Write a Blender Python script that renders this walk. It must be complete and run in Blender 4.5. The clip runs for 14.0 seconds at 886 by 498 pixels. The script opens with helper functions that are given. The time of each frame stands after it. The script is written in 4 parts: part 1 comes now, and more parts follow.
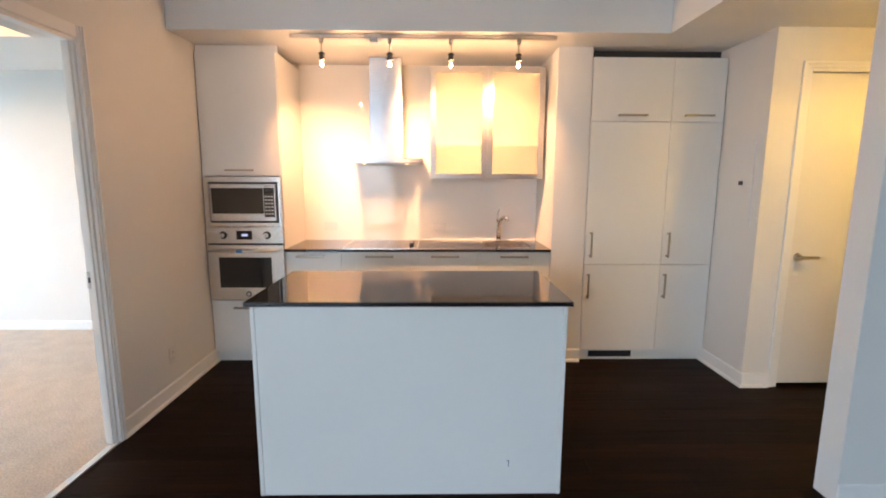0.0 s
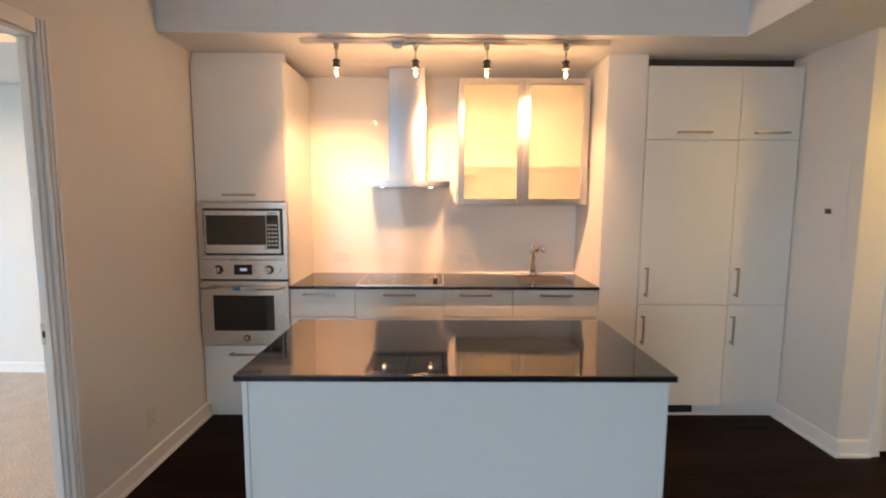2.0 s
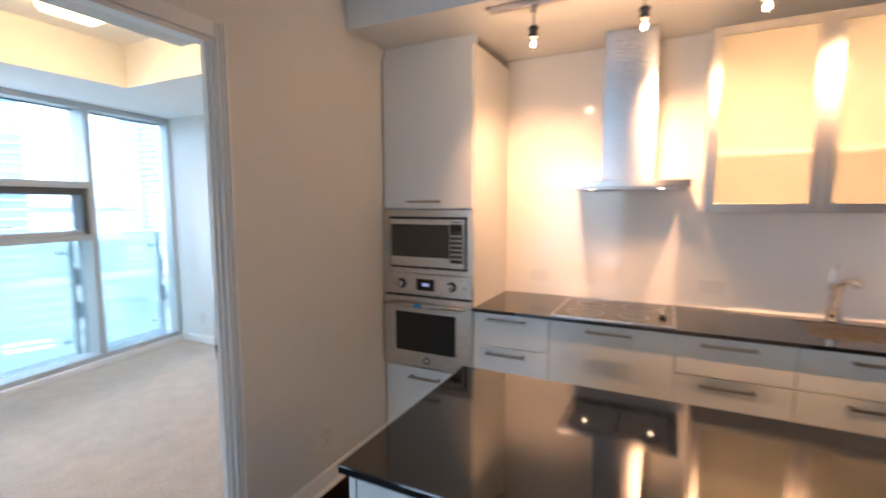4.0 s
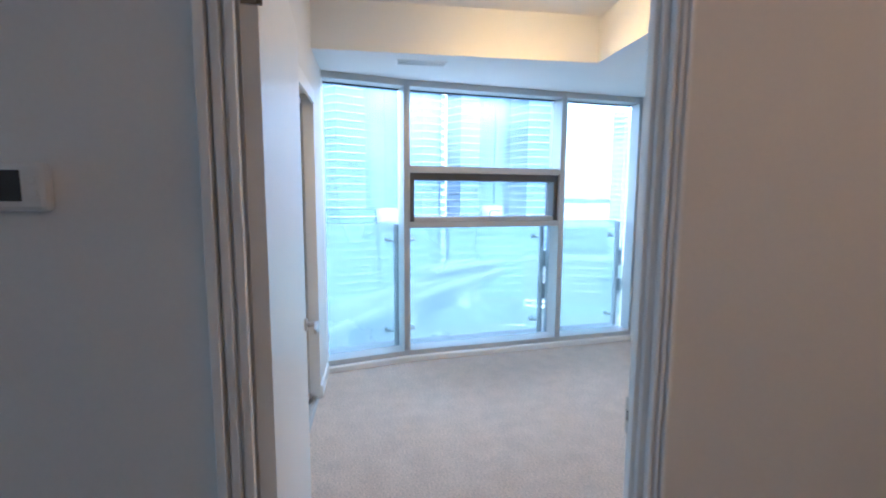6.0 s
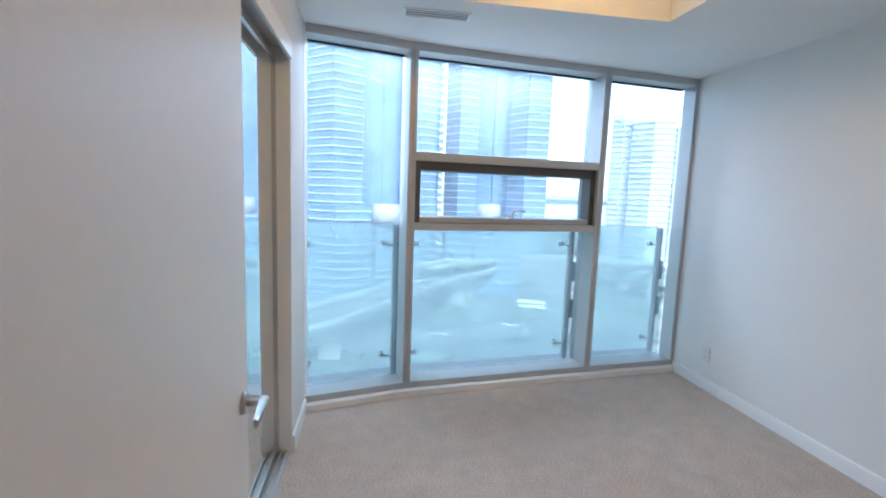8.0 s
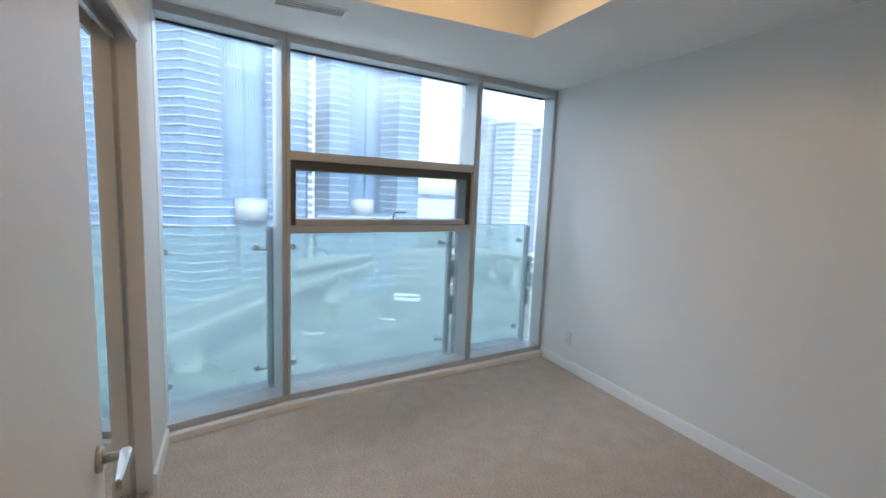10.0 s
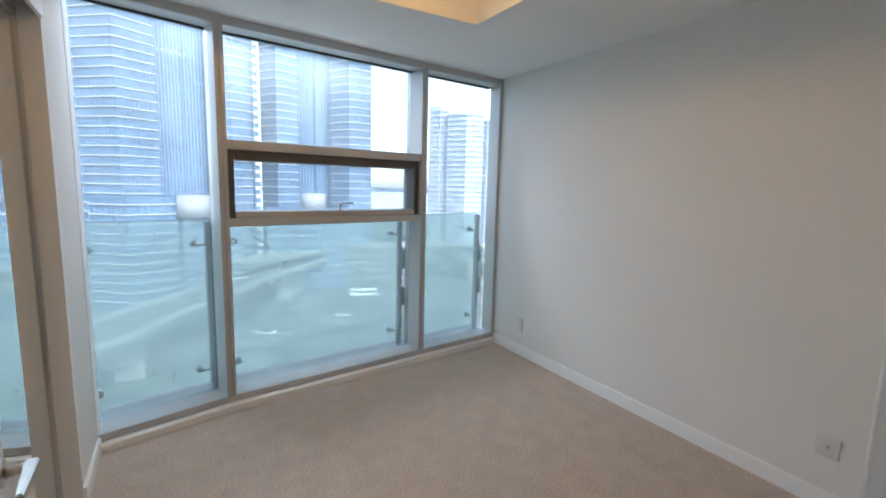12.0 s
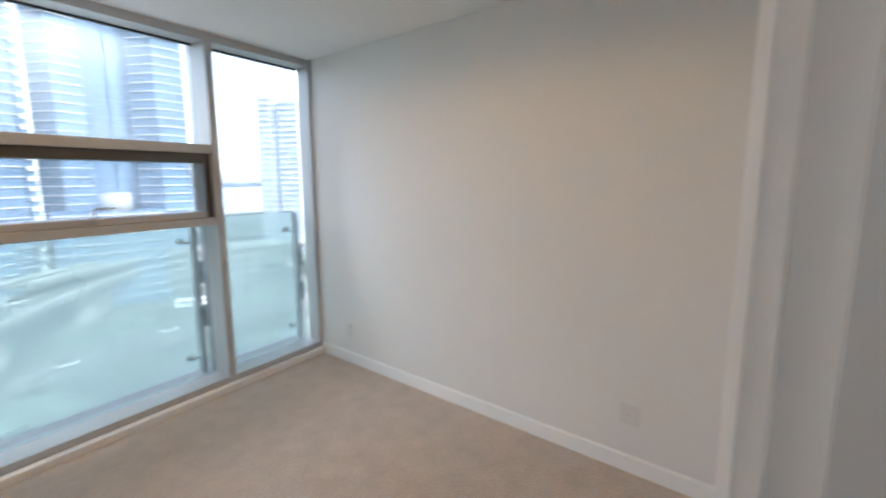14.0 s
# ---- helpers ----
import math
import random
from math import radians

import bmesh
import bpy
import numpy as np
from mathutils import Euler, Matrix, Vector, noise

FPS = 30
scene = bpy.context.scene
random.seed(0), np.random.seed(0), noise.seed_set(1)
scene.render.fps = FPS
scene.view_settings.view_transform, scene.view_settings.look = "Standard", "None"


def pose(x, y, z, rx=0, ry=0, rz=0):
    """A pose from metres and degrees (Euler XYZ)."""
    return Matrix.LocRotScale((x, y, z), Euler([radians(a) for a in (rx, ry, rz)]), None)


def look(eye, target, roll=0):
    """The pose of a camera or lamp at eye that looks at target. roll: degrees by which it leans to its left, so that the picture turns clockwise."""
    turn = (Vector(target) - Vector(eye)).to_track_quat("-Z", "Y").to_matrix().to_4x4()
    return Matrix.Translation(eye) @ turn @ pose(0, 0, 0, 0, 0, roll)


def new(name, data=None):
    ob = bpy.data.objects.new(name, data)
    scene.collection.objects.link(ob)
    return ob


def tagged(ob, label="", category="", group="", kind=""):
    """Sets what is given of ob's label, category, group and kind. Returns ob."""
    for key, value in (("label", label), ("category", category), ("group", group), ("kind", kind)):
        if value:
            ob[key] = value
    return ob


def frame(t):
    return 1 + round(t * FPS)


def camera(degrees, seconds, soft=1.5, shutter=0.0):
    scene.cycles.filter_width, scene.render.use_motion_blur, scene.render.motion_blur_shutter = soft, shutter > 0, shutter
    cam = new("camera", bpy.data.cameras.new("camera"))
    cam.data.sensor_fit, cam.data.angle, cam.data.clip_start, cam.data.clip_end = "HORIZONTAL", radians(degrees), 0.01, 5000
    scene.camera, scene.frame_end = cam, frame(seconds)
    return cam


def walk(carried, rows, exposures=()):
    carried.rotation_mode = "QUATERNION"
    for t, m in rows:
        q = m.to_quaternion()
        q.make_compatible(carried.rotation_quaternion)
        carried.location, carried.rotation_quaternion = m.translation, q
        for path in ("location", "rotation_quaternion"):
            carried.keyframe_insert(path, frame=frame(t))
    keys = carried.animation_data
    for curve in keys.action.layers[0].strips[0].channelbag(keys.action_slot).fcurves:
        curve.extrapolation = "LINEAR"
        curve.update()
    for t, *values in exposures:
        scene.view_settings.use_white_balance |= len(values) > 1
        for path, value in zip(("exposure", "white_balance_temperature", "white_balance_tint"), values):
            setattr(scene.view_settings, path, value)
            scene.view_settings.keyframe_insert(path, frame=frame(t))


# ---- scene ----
cam = camera(88.4, 14.0, soft=1.9, shutter=0.5)

PATH = [
    (0, (0.793, 0.583, 1.439), (0.825, 2.56, 1.141), 0.2),
    (0.5, (0.773, 0.646, 1.45), (0.806, 2.624, 1.16), 0.2),
    (1, (0.725, 0.763, 1.455), (0.766, 2.745, 1.19), 0.2),
    (1.5, (0.668, 0.913, 1.477), (0.71, 2.898, 1.236), 0.2),
    (2, (0.626, 1.084, 1.475), (0.64, 3.073, 1.266), 0.3),
    (2.2, (0.615, 1.164, 1.485), (0.606, 3.153, 1.276), 0.3),
    (4.3, (0.605, 1.968, 1.498), (-0.575, 3.571, 1.304), -0.1),
    (4.5, (0.495, 2.15, 1.475), (-0.898, 3.572, 1.288), 0.0),
    (5, (0.334, 2.296, 1.441), (-1.49, 3.094, 1.259), 0.2),
    (5.5, (0.204, 2.310, 1.450), (-1.741, 2.729, 1.247), 0.1),
    (6, (-0.034, 2.327, 1.447), (-1.999, 2.617, 1.215), 0.3),
    (6.5, (-0.231, 2.355, 1.431), (-2.210, 2.522, 1.194), -0.2),
    (7, (-0.431, 2.382, 1.419), (-2.414, 2.489, 1.185), -0.4),
    (7.2, (-0.556, 2.358, 1.42), (-2.538, 2.493, 1.184), 0.1),
    (9.3, (-0.922, 2.312, 1.467), (-2.797, 2.962, 1.218), 2.4),
    (9.5, (-0.915, 2.305, 1.474), (-2.768, 3.013, 1.224), 2.3),
    (10, (-0.875, 2.288, 1.472), (-2.677, 3.120, 1.227), 2.3),
    (10.5, (-0.841, 2.234, 1.463), (-2.592, 3.170, 1.221), 2.0),
    (11, (-0.840, 2.267, 1.452), (-2.574, 3.233, 1.207), 1.8),
    (11.5, (-0.854, 2.295, 1.451), (-2.576, 3.280, 1.195), 1.7),
    (12, (-0.875, 2.334, 1.448), (-2.583, 3.339, 1.177), 1.4),
    (12.5, (-0.894, 2.394, 1.456), (-2.587, 3.415, 1.157), 0.6),
    (13, (-0.922, 2.500, 1.452), (-2.599, 3.540, 1.127), 0.0),
    (13.5, (-0.985, 2.595, 1.466), (-2.532, 3.813, 1.115), -0.3),
    (14, (-1.001, 2.669, 1.467), (-2.274, 4.182, 1.164), -0.3),
]
EXPOSURES = [(0.0, 3.95, 5750, 10), (1.5, 3.70, 5800, 10), (2.2, 3.58, 5800, 10), (4.3, 3.5, 5000, 7), (4.5, 3.38, 4900, 7), (5.0, 3.05, 4650, 6), (5.5, 3.14, 4650, 8), (7.2, 2.96, 4950, 9), (9.3, 2.36, 5450, 9), (12.5, 2.36, 5850, 11), (13.5, 2.42, 6000, 13), (14.0, 2.68, 6050, 13)]
walk(cam, [(t, look(eye, target, roll)) for t, eye, target, roll in PATH], EXPOSURES)

# ---- world, sun and large lights ----
world = bpy.data.worlds.new("world")
scene.world = world
world.use_nodes = True
wn = world.node_tree
sky = wn.nodes.new("ShaderNodeTexSky")
sky.sky_type = "NISHITA"
sky.sun_disc = False
sky.sun_elevation = radians(38)
sky.sun_rotation = radians(100)
sky.air_density, sky.dust_density, sky.ozone_density = 1.0, 1.5, 0.6
wn.nodes["Background"].inputs["Strength"].default_value = 0.15
pale = wn.nodes.new("ShaderNodeHueSaturation")      # thin cloud
pale.inputs["Saturation"].default_value = 0.54
wn.links.new(sky.outputs[0], pale.inputs["Color"])
wn.links.new(pale.outputs[0], wn.nodes["Background"].inputs["Color"])

sun = new("sun", bpy.data.lights.new("sun", "SUN"))
sun.data.energy, sun.data.angle, sun.data.color = 1.5, radians(12), (1, 0.97, 0.93)
sun.matrix_world = look((60, 15, 60), (0, 0, 0))

WARM = (1.0, 0.475, 0.19)


def lamp(name, kind, at, target, watts, size=0.02, colour=WARM, spread=80, blend=0.6):
    ob = new(name, bpy.data.lights.new(name, kind))
    ob.data.energy, ob.data.color = watts, colour
    if kind == "SPOT":
        ob.data.shadow_soft_size, ob.data.spot_size, ob.data.spot_blend = size, radians(spread), blend
    elif kind == "AREA":
        ob.data.size = size
    else:
        ob.data.shadow_soft_size = size
    ob.matrix_world = look(at, target)
    return ob


TRACK_Y = 3.83
HEADS = (0.022, 0.481, 0.895, 1.355)
for hx, tx, tz, watts, spread in zip(HEADS, (-0.16, 0.84, 0.98, 1.24), (1.28, 1.20, 1.25, 1.22), (8.6, 10.0, 6.4, 8.0), (88, 96, 98, 104)):
    lamp("track_spot", "SPOT", (hx, TRACK_Y, 2.206), (tx, 4.65, tz), watts, 0.007, WARM, spread, 1.0)
for hx in HEADS:
    lamp("track_bulb", "POINT", (hx, TRACK_Y, 2.208), (hx, TRACK_Y, 0), 0.16, 0.007)
lamp("hall_lamp", "SPOT", (3.60, 2.70, 2.345), (3.6, 2.72, 0), 3.2, 0.06, (1.0, 0.57, 0.08), 158, 0.35)
for lx in (0.222, 0.562):
    lamp("hood_spot", "SPOT", (lx, 4.308, 1.568), (lx, 4.36, 0), 1.3, 0.006, WARM, 110, 0.7)
lamp("bedroom_lamp", "AREA", (-2.540, 3.28, 2.588), (-2.540, 3.28, 0), 0.5, 0.27, (1.0, 0.50, 0.15))
# fill lamps added for skylight: outside over the window head, and behind the start
opening = lamp("window_fill", "AREA", (-4.350, 3.40, 2.56), (-3.300, 3.25, 0.0), 10.8, 2.6, (0.86, 0.94, 1.0))
opening.data.shape, opening.data.size_y = "RECTANGLE", 0.25
opening = lamp("window_fill", "AREA", (-1.5, -3.17, 1.26), (-0.8, 3.0, 0.4), 5.4, 2.3, (0.92, 0.96, 1.0))
opening.data.shape, opening.data.size_y = "RECTANGLE", 2.2


# ---- materials ----
def material(name, colour, rough=0.5, metal=0.0, grain=0.0, scale=40.0, stain=0.0, stain_scale=1.5, bump=0.0, spec=0.5,
             stretch=(1, 1, 1), random_tint=0.0, coat=0.0, bump_scale=None, rough_var=0.0):
    m = bpy.data.materials.new(name)
    m.use_nodes = True
    nt = m.node_tree
    p = nt.nodes["Principled BSDF"]
    p.inputs["Roughness"].default_value, p.inputs["Metallic"].default_value = rough, metal
    p.inputs["Specular IOR Level"].default_value = spec
    p.inputs["Coat Weight"].default_value = coat
    p.inputs["Base Color"].default_value = (*colour, 1)
    geo = nt.nodes.new("ShaderNodeNewGeometry")
    mapping = nt.nodes.new("ShaderNodeMapping")
    mapping.inputs["Scale"].default_value = stretch
    nt.links.new(geo.outputs["Position"], mapping.inputs["Vector"])

    def noise_node(s, detail=4):
        n = nt.nodes.new("ShaderNodeTexNoise")
        n.inputs["Scale"].default_value, n.inputs["Detail"].default_value = s, detail
        nt.links.new(mapping.outputs[0], n.inputs["Vector"])
        return n

    def ranged(socket, low, high):
        r = nt.nodes.new("ShaderNodeMapRange")
        r.inputs["From Min"].default_value, r.inputs["From Max"].default_value = 0.3, 0.7
        r.inputs["To Min"].default_value, r.inputs["To Max"].default_value = low, high
        nt.links.new(socket, r.inputs["Value"])
        return r.outputs[0]

    factors = []
    if grain:
        factors.append(ranged(noise_node(scale).outputs["Fac"], 1 - grain, 1 + grain))
    if stain:
        factors.append(ranged(noise_node(stain_scale, 6).outputs["Fac"], 1 - stain, 1 + stain))
    if random_tint:
        info = nt.nodes.new("ShaderNodeObjectInfo")
        r = nt.nodes.new("ShaderNodeMapRange")
        r.inputs["To Min"].default_value, r.inputs["To Max"].default_value = 1 - random_tint, 1 + random_tint
        nt.links.new(info.outputs["Random"], r.inputs["Value"])
        factors.append(r.outputs[0])
    if factors:
        out = factors[0]
        for f in factors[1:]:
            mult = nt.nodes.new("ShaderNodeMath")
            mult.operation = "MULTIPLY"
            nt.links.new(out, mult.inputs[0])
            nt.links.new(f, mult.inputs[1])
            out = mult.outputs[0]
        tint = nt.nodes.new("ShaderNodeVectorMath")
        tint.operation = "SCALE"
        tint.inputs[0].default_value = colour
        nt.links.new(out, tint.inputs["Scale"])
        nt.links.new(tint.outputs[0], p.inputs["Base Color"])
    if rough_var:
        nt.links.new(ranged(noise_node(scale * 0.3 + 2).outputs["Fac"], max(rough - rough_var, 0.02), rough + rough_var), p.inputs["Roughness"])
    if bump:
        b = nt.nodes.new("ShaderNodeBump")
        b.inputs["Strength"].default_value, b.inputs["Distance"].default_value = bump, 0.01
        nt.links.new(noise_node(bump_scale or scale).outputs["Fac"], b.inputs["Height"])
        nt.links.new(b.outputs[0], p.inputs["Normal"])
    return m


def glass_material(name, tint, haze=0.0, haze_colour=(0.8, 0.85, 0.88), gloss=0.06, haze_scale=3.0):
    """A thin pane: see-through, with a mirror's gloss and a pale film that stands in for haze and glare."""
    m = bpy.data.materials.new(name)
    m.use_nodes = True
    nt = m.node_tree
    nt.nodes.remove(nt.nodes["Principled BSDF"])
    out = nt.nodes["Material Output"]
    clear = nt.nodes.new("ShaderNodeBsdfTransparent")
    clear.inputs["Color"].default_value = (*tint, 1)
    shine = nt.nodes.new("ShaderNodeBsdfGlossy")
    shine.inputs["Roughness"].default_value = 0.02
    weight = nt.nodes.new("ShaderNodeLayerWeight")
    power = nt.nodes.new("ShaderNodeMath")
    power.operation = "POWER"
    power.inputs[1].default_value = 5.0
    nt.links.new(weight.outputs["Facing"], power.inputs[0])
    fresnel = nt.nodes.new("ShaderNodeMapRange")
    fresnel.inputs["To Min"].default_value, fresnel.inputs["To Max"].default_value = gloss * 0.5, 0.8
    nt.links.new(power.outputs[0], fresnel.inputs["Value"])
    mix = nt.nodes.new("ShaderNodeMixShader")
    nt.links.new(fresnel.outputs[0], mix.inputs[0])
    nt.links.new(clear.outputs[0], mix.inputs[1])
    nt.links.new(shine.outputs[0], mix.inputs[2])
    last = mix
    if haze:
        film = nt.nodes.new("ShaderNodeBsdfTranslucent")
        film.inputs["Color"].default_value = (*haze_colour, 1)
        n = nt.nodes.new("ShaderNodeTexNoise")
        n.inputs["Scale"].default_value, n.inputs["Detail"].default_value = haze_scale, 5
        geo = nt.nodes.new("ShaderNodeNewGeometry")
        nt.links.new(geo.outputs["Position"], n.inputs["Vector"])
        r = nt.nodes.new("ShaderNodeMapRange")
        r.inputs["From Min"].default_value, r.inputs["From Max"].default_value = 0.3, 0.7
        r.inputs["To Min"].default_value, r.inputs["To Max"].default_value = haze * 0.7, haze * 1.3
        nt.links.new(n.outputs["Fac"], r.inputs["Value"])
        last = nt.nodes.new("ShaderNodeMixShader")
        nt.links.new(r.outputs[0], last.inputs[0])
        nt.links.new(mix.outputs[0], last.inputs[1])
        nt.links.new(film.outputs[0], last.inputs[2])
    nt.links.new(last.outputs[0], out.inputs["Surface"])
    return m


def glow_material(name, colour, strength):
    m = bpy.data.materials.new(name)
    m.use_nodes = True
    p = m.node_tree.nodes["Principled BSDF"]
    p.inputs["Base Color"].default_value = (0.8, 0.8, 0.8, 1)
    p.inputs["Emission Color"].default_value = (*colour, 1)
    p.inputs["Emission Strength"].default_value = strength
    return m


WALL = material("wall_paint", (0.755, 0.74, 0.715), 0.55, grain=0.012, scale=90, stain=0.02, stain_scale=1.2, bump=0.06, bump_scale=260, spec=0.35)
CEIL = material("ceiling_paint", (0.82, 0.815, 0.80), 0.8, grain=0.015, scale=120, stain=0.015, bump=0.08, bump_scale=300, spec=0.2)
TRIM = material("trim_paint", (0.86, 0.855, 0.84), 0.35, grain=0.01, scale=60, stain=0.015, bump=0.02, spec=0.45)
DOOR = material("door_paint", (0.80, 0.79, 0.77), 0.38, grain=0.01, scale=50, stain=0.015, bump=0.03, bump_scale=120)
LACQUER = material("cabinet_lacquer", (0.80, 0.785, 0.75), 0.30, grain=0.008, scale=30, stain=0.012, bump=0.01, spec=0.5)
CARCASS = material("cabinet_side", (0.74, 0.73, 0.71), 0.45, grain=0.01, scale=40)
# dark colour that paints the shade in gaps, joints and vent slots
SHADOW_GAP = material("gap_shade_paint", (0.05, 0.045, 0.04), 0.8, grain=0.1, scale=30)
WOOD = material("dark_floor_wood", (0.012, 0.0055, 0.0028), 0.36, grain=0.35, scale=14, stain=0.18, stain_scale=2.2, bump=0.12, bump_scale=22,
                stretch=(0.12, 2.2, 1), random_tint=0.28, rough_var=0.07, spec=0.035)
CARPET = material("beige_carpet", (0.72, 0.605, 0.51), 0.95, grain=0.24, scale=120, stain=0.065, stain_scale=9.0, bump=1.0, bump_scale=330, stretch=(1.0, 0.8, 1.0), spec=0.1)
STONE = material("black_polished_stone", (0.012, 0.011, 0.011), 0.05, grain=0.5, scale=420, stain=0.1, spec=0.95, rough_var=0.015)
HOODSTEEL = material("hood_steel", (0.46, 0.46, 0.47), 0.26, 1.0, grain=0.05, scale=160, stretch=(1, 1, 22), bump=0.02, rough_var=0.04)
hood_bsdf = HOODSTEEL.node_tree.nodes["Principled BSDF"]      # grain runs across, so that highlights draw out upwards
hood_bsdf.inputs["Anisotropic"].default_value, hood_bsdf.inputs["Anisotropic Rotation"].default_value = 0.92, 0.25
STEEL = material("brushed_steel", (0.64, 0.61, 0.57), 0.28, 1.0, grain=0.05, scale=160, stretch=(1, 1, 22), bump=0.02, rough_var=0.05)
CHROME = material("chrome", (0.74, 0.73, 0.71), 0.20, 1.0, grain=0.01, scale=30)
SATIN = material("satin_nickel", (0.62, 0.60, 0.57), 0.28, 1.0, grain=0.03, scale=80)
HANDLE = material("handle_metal", (0.43, 0.38, 0.32), 0.30, 1.0, grain=0.03, scale=80)
HINGE = material("hinge_metal", (0.22, 0.17, 0.12), 0.45, 0.8, grain=0.05, scale=60)
ALU = material("window_aluminium", (0.50, 0.505, 0.505), 0.42, 0.25, grain=0.02, scale=60, stain=0.03, spec=0.5)
BRONZE = material("sash_aluminium", (0.10, 0.095, 0.09), 0.45, 0.4, grain=0.03, scale=60)
GASKET = material("black_rubber", (0.02, 0.02, 0.022), 0.6, grain=0.1, scale=60)
BLACKGLASS = material("black_glass", (0.010, 0.010, 0.011), 0.05, grain=0.1, scale=8, spec=0.6)
MWGLASS = material("smoked_glass", (0.045, 0.040, 0.034), 0.10, grain=0.1, scale=300, spec=0.6)
BACKSPLASH = material("white_backsplash_glass", (0.80, 0.78, 0.74), 0.07, grain=0.006, scale=6, spec=0.5)
PLASTIC = material("white_plastic", (0.70, 0.68, 0.66), 0.35, grain=0.01, scale=60)
DARK = material("dark_plastic", (0.03, 0.03, 0.032), 0.4, grain=0.1, scale=60)
MIRROR = material("mirror_glass", (0.86, 0.88, 0.87), 0.015, 1.0, grain=0.005, scale=4)
TAPE = material("blue_tape", (0.05, 0.25, 0.55), 0.6, grain=0.1, scale=40)
INK = material("pencil_mark", (0.05, 0.12, 0.20), 0.8, grain=0.1, scale=60)
# outdoor haze and glare are put into the film of both glasses
PANE = glass_material("window_glass", (0.69, 0.715, 0.725), 0.105, (0.86, 0.88, 0.89), gloss=0.02)
GUARD = glass_material("guard_glass", (0.82, 0.895, 0.86), 0.265, (0.84, 0.895, 0.865), gloss=0.02, haze_scale=0.9)
DISPLAY = glow_material("oven_display", (0.35, 0.45, 1.0), 0.03)
BULB = glow_material("lit_bulb", (1.0, 0.60, 0.28), 22)
HOODBULB = glow_material("lit_hood_bulb", (1.0, 0.60, 0.28), 2.5)
CLEAR = glass_material("bulb_glass", (0.93, 0.92, 0.90), 0.0, gloss=0.16)
SHADE = glow_material("lit_glass_shade", (1.0, 0.54, 0.15), 3.0)


def frosted(name):
    m = bpy.data.materials.new(name)
    m.use_nodes = True
    nt = m.node_tree
    p = nt.nodes["Principled BSDF"]
    p.inputs["Base Color"].default_value = (0.84, 0.83, 0.79, 1)
    p.inputs["Roughness"].default_value = 0.3
    trans = nt.nodes.new("ShaderNodeBsdfTranslucent")
    trans.inputs["Color"].default_value = (0.88, 0.875, 0.84, 1)
    mix = nt.nodes.new("ShaderNodeMixShader")
    n = nt.nodes.new("ShaderNodeTexNoise")
    n.inputs["Scale"].default_value = 500
    r = nt.nodes.new("ShaderNodeMapRange")
    r.inputs["To Min"].default_value, r.inputs["To Max"].default_value = 0.88, 0.95
    nt.links.new(n.outputs["Fac"], r.inputs["Value"])
    nt.links.new(r.outputs[0], mix.inputs[0])
    nt.links.new(p.outputs[0], mix.inputs[1])
    nt.links.new(trans.outputs[0], mix.inputs[2])
    clear = nt.nodes.new("ShaderNodeBsdfTransparent")
    clear.inputs["Color"].default_value = (0.93, 0.93, 0.88, 1)
    thin = nt.nodes.new("ShaderNodeMixShader")
    thin.inputs[0].default_value = 0.48
    nt.links.new(mix.outputs[0], thin.inputs[1])
    nt.links.new(clear.outputs[0], thin.inputs[2])
    nt.links.new(thin.outputs[0], nt.nodes["Material Output"].inputs["Surface"])
    return m


FROSTED = frosted("frosted_glass")
# outdoors
SLAB = material("white_concrete", (0.60, 0.61, 0.62), 0.7, grain=0.04, scale=1.5, stain=0.05, stain_scale=0.1)
TOWERGLASS = material("tower_glazing", (0.095, 0.165, 0.255), 0.5, 0.0, grain=0.32, scale=0.9, stain=0.25, stain_scale=0.12, spec=0.25)
# distance haze is put into this paler glazing colour
HAZEGLASS = material("hazed_tower_glazing", (0.47, 0.55, 0.64), 0.4, 0.0, grain=0.12, scale=0.4, stain=0.15, stain_scale=0.1, spec=0.4)
TOWERWALL = material("tower_curtain_wall", (0.09, 0.165, 0.265), 0.5, 0.0, grain=0.3, scale=0.6, stain=0.2, stain_scale=0.1, spec=0.25)
TOWERBAR = material("tower_mullion", (0.30, 0.40, 0.53), 0.5, 0.1, grain=0.05, scale=0.5)
GROUND = material("city_ground", (0.13, 0.165, 0.135), 0.9, grain=0.6, scale=0.16, stain=0.45, stain_scale=0.03)
ASPHALT = material("road_asphalt", (0.15, 0.16, 0.15), 0.9, grain=0.15, scale=0.6, stain=0.15, stain_scale=0.05)
ROADWALL = material("pale_road_wall", (0.35, 0.36, 0.34), 0.8, grain=0.06, scale=0.8, stain=0.1, stain_scale=0.1)
LANE = material("lane_paint", (0.7, 0.7, 0.66), 0.8, grain=0.1, scale=2.0)
PARAPET = material("bridge_concrete", (0.33, 0.33, 0.31), 0.85, grain=0.08, scale=0.8, stain=0.1, stain_scale=0.1)
WATER = material("lake_water", (0.22, 0.27, 0.31), 0.25, grain=0.1, scale=0.02, bump=0.1, bump_scale=0.2)
SHORE = material("far_shore", (0.13, 0.17, 0.22), 0.9, grain=0.2, scale=0.01)
DRUMPAINT = material("drum_paint", (0.34, 0.35, 0.36), 0.7, grain=0.03, scale=1.5, stain=0.05, stain_scale=0.3)
CARWHITE = material("car_paint", (0.75, 0.75, 0.75), 0.25, grain=0.02, scale=1, random_tint=0.25)


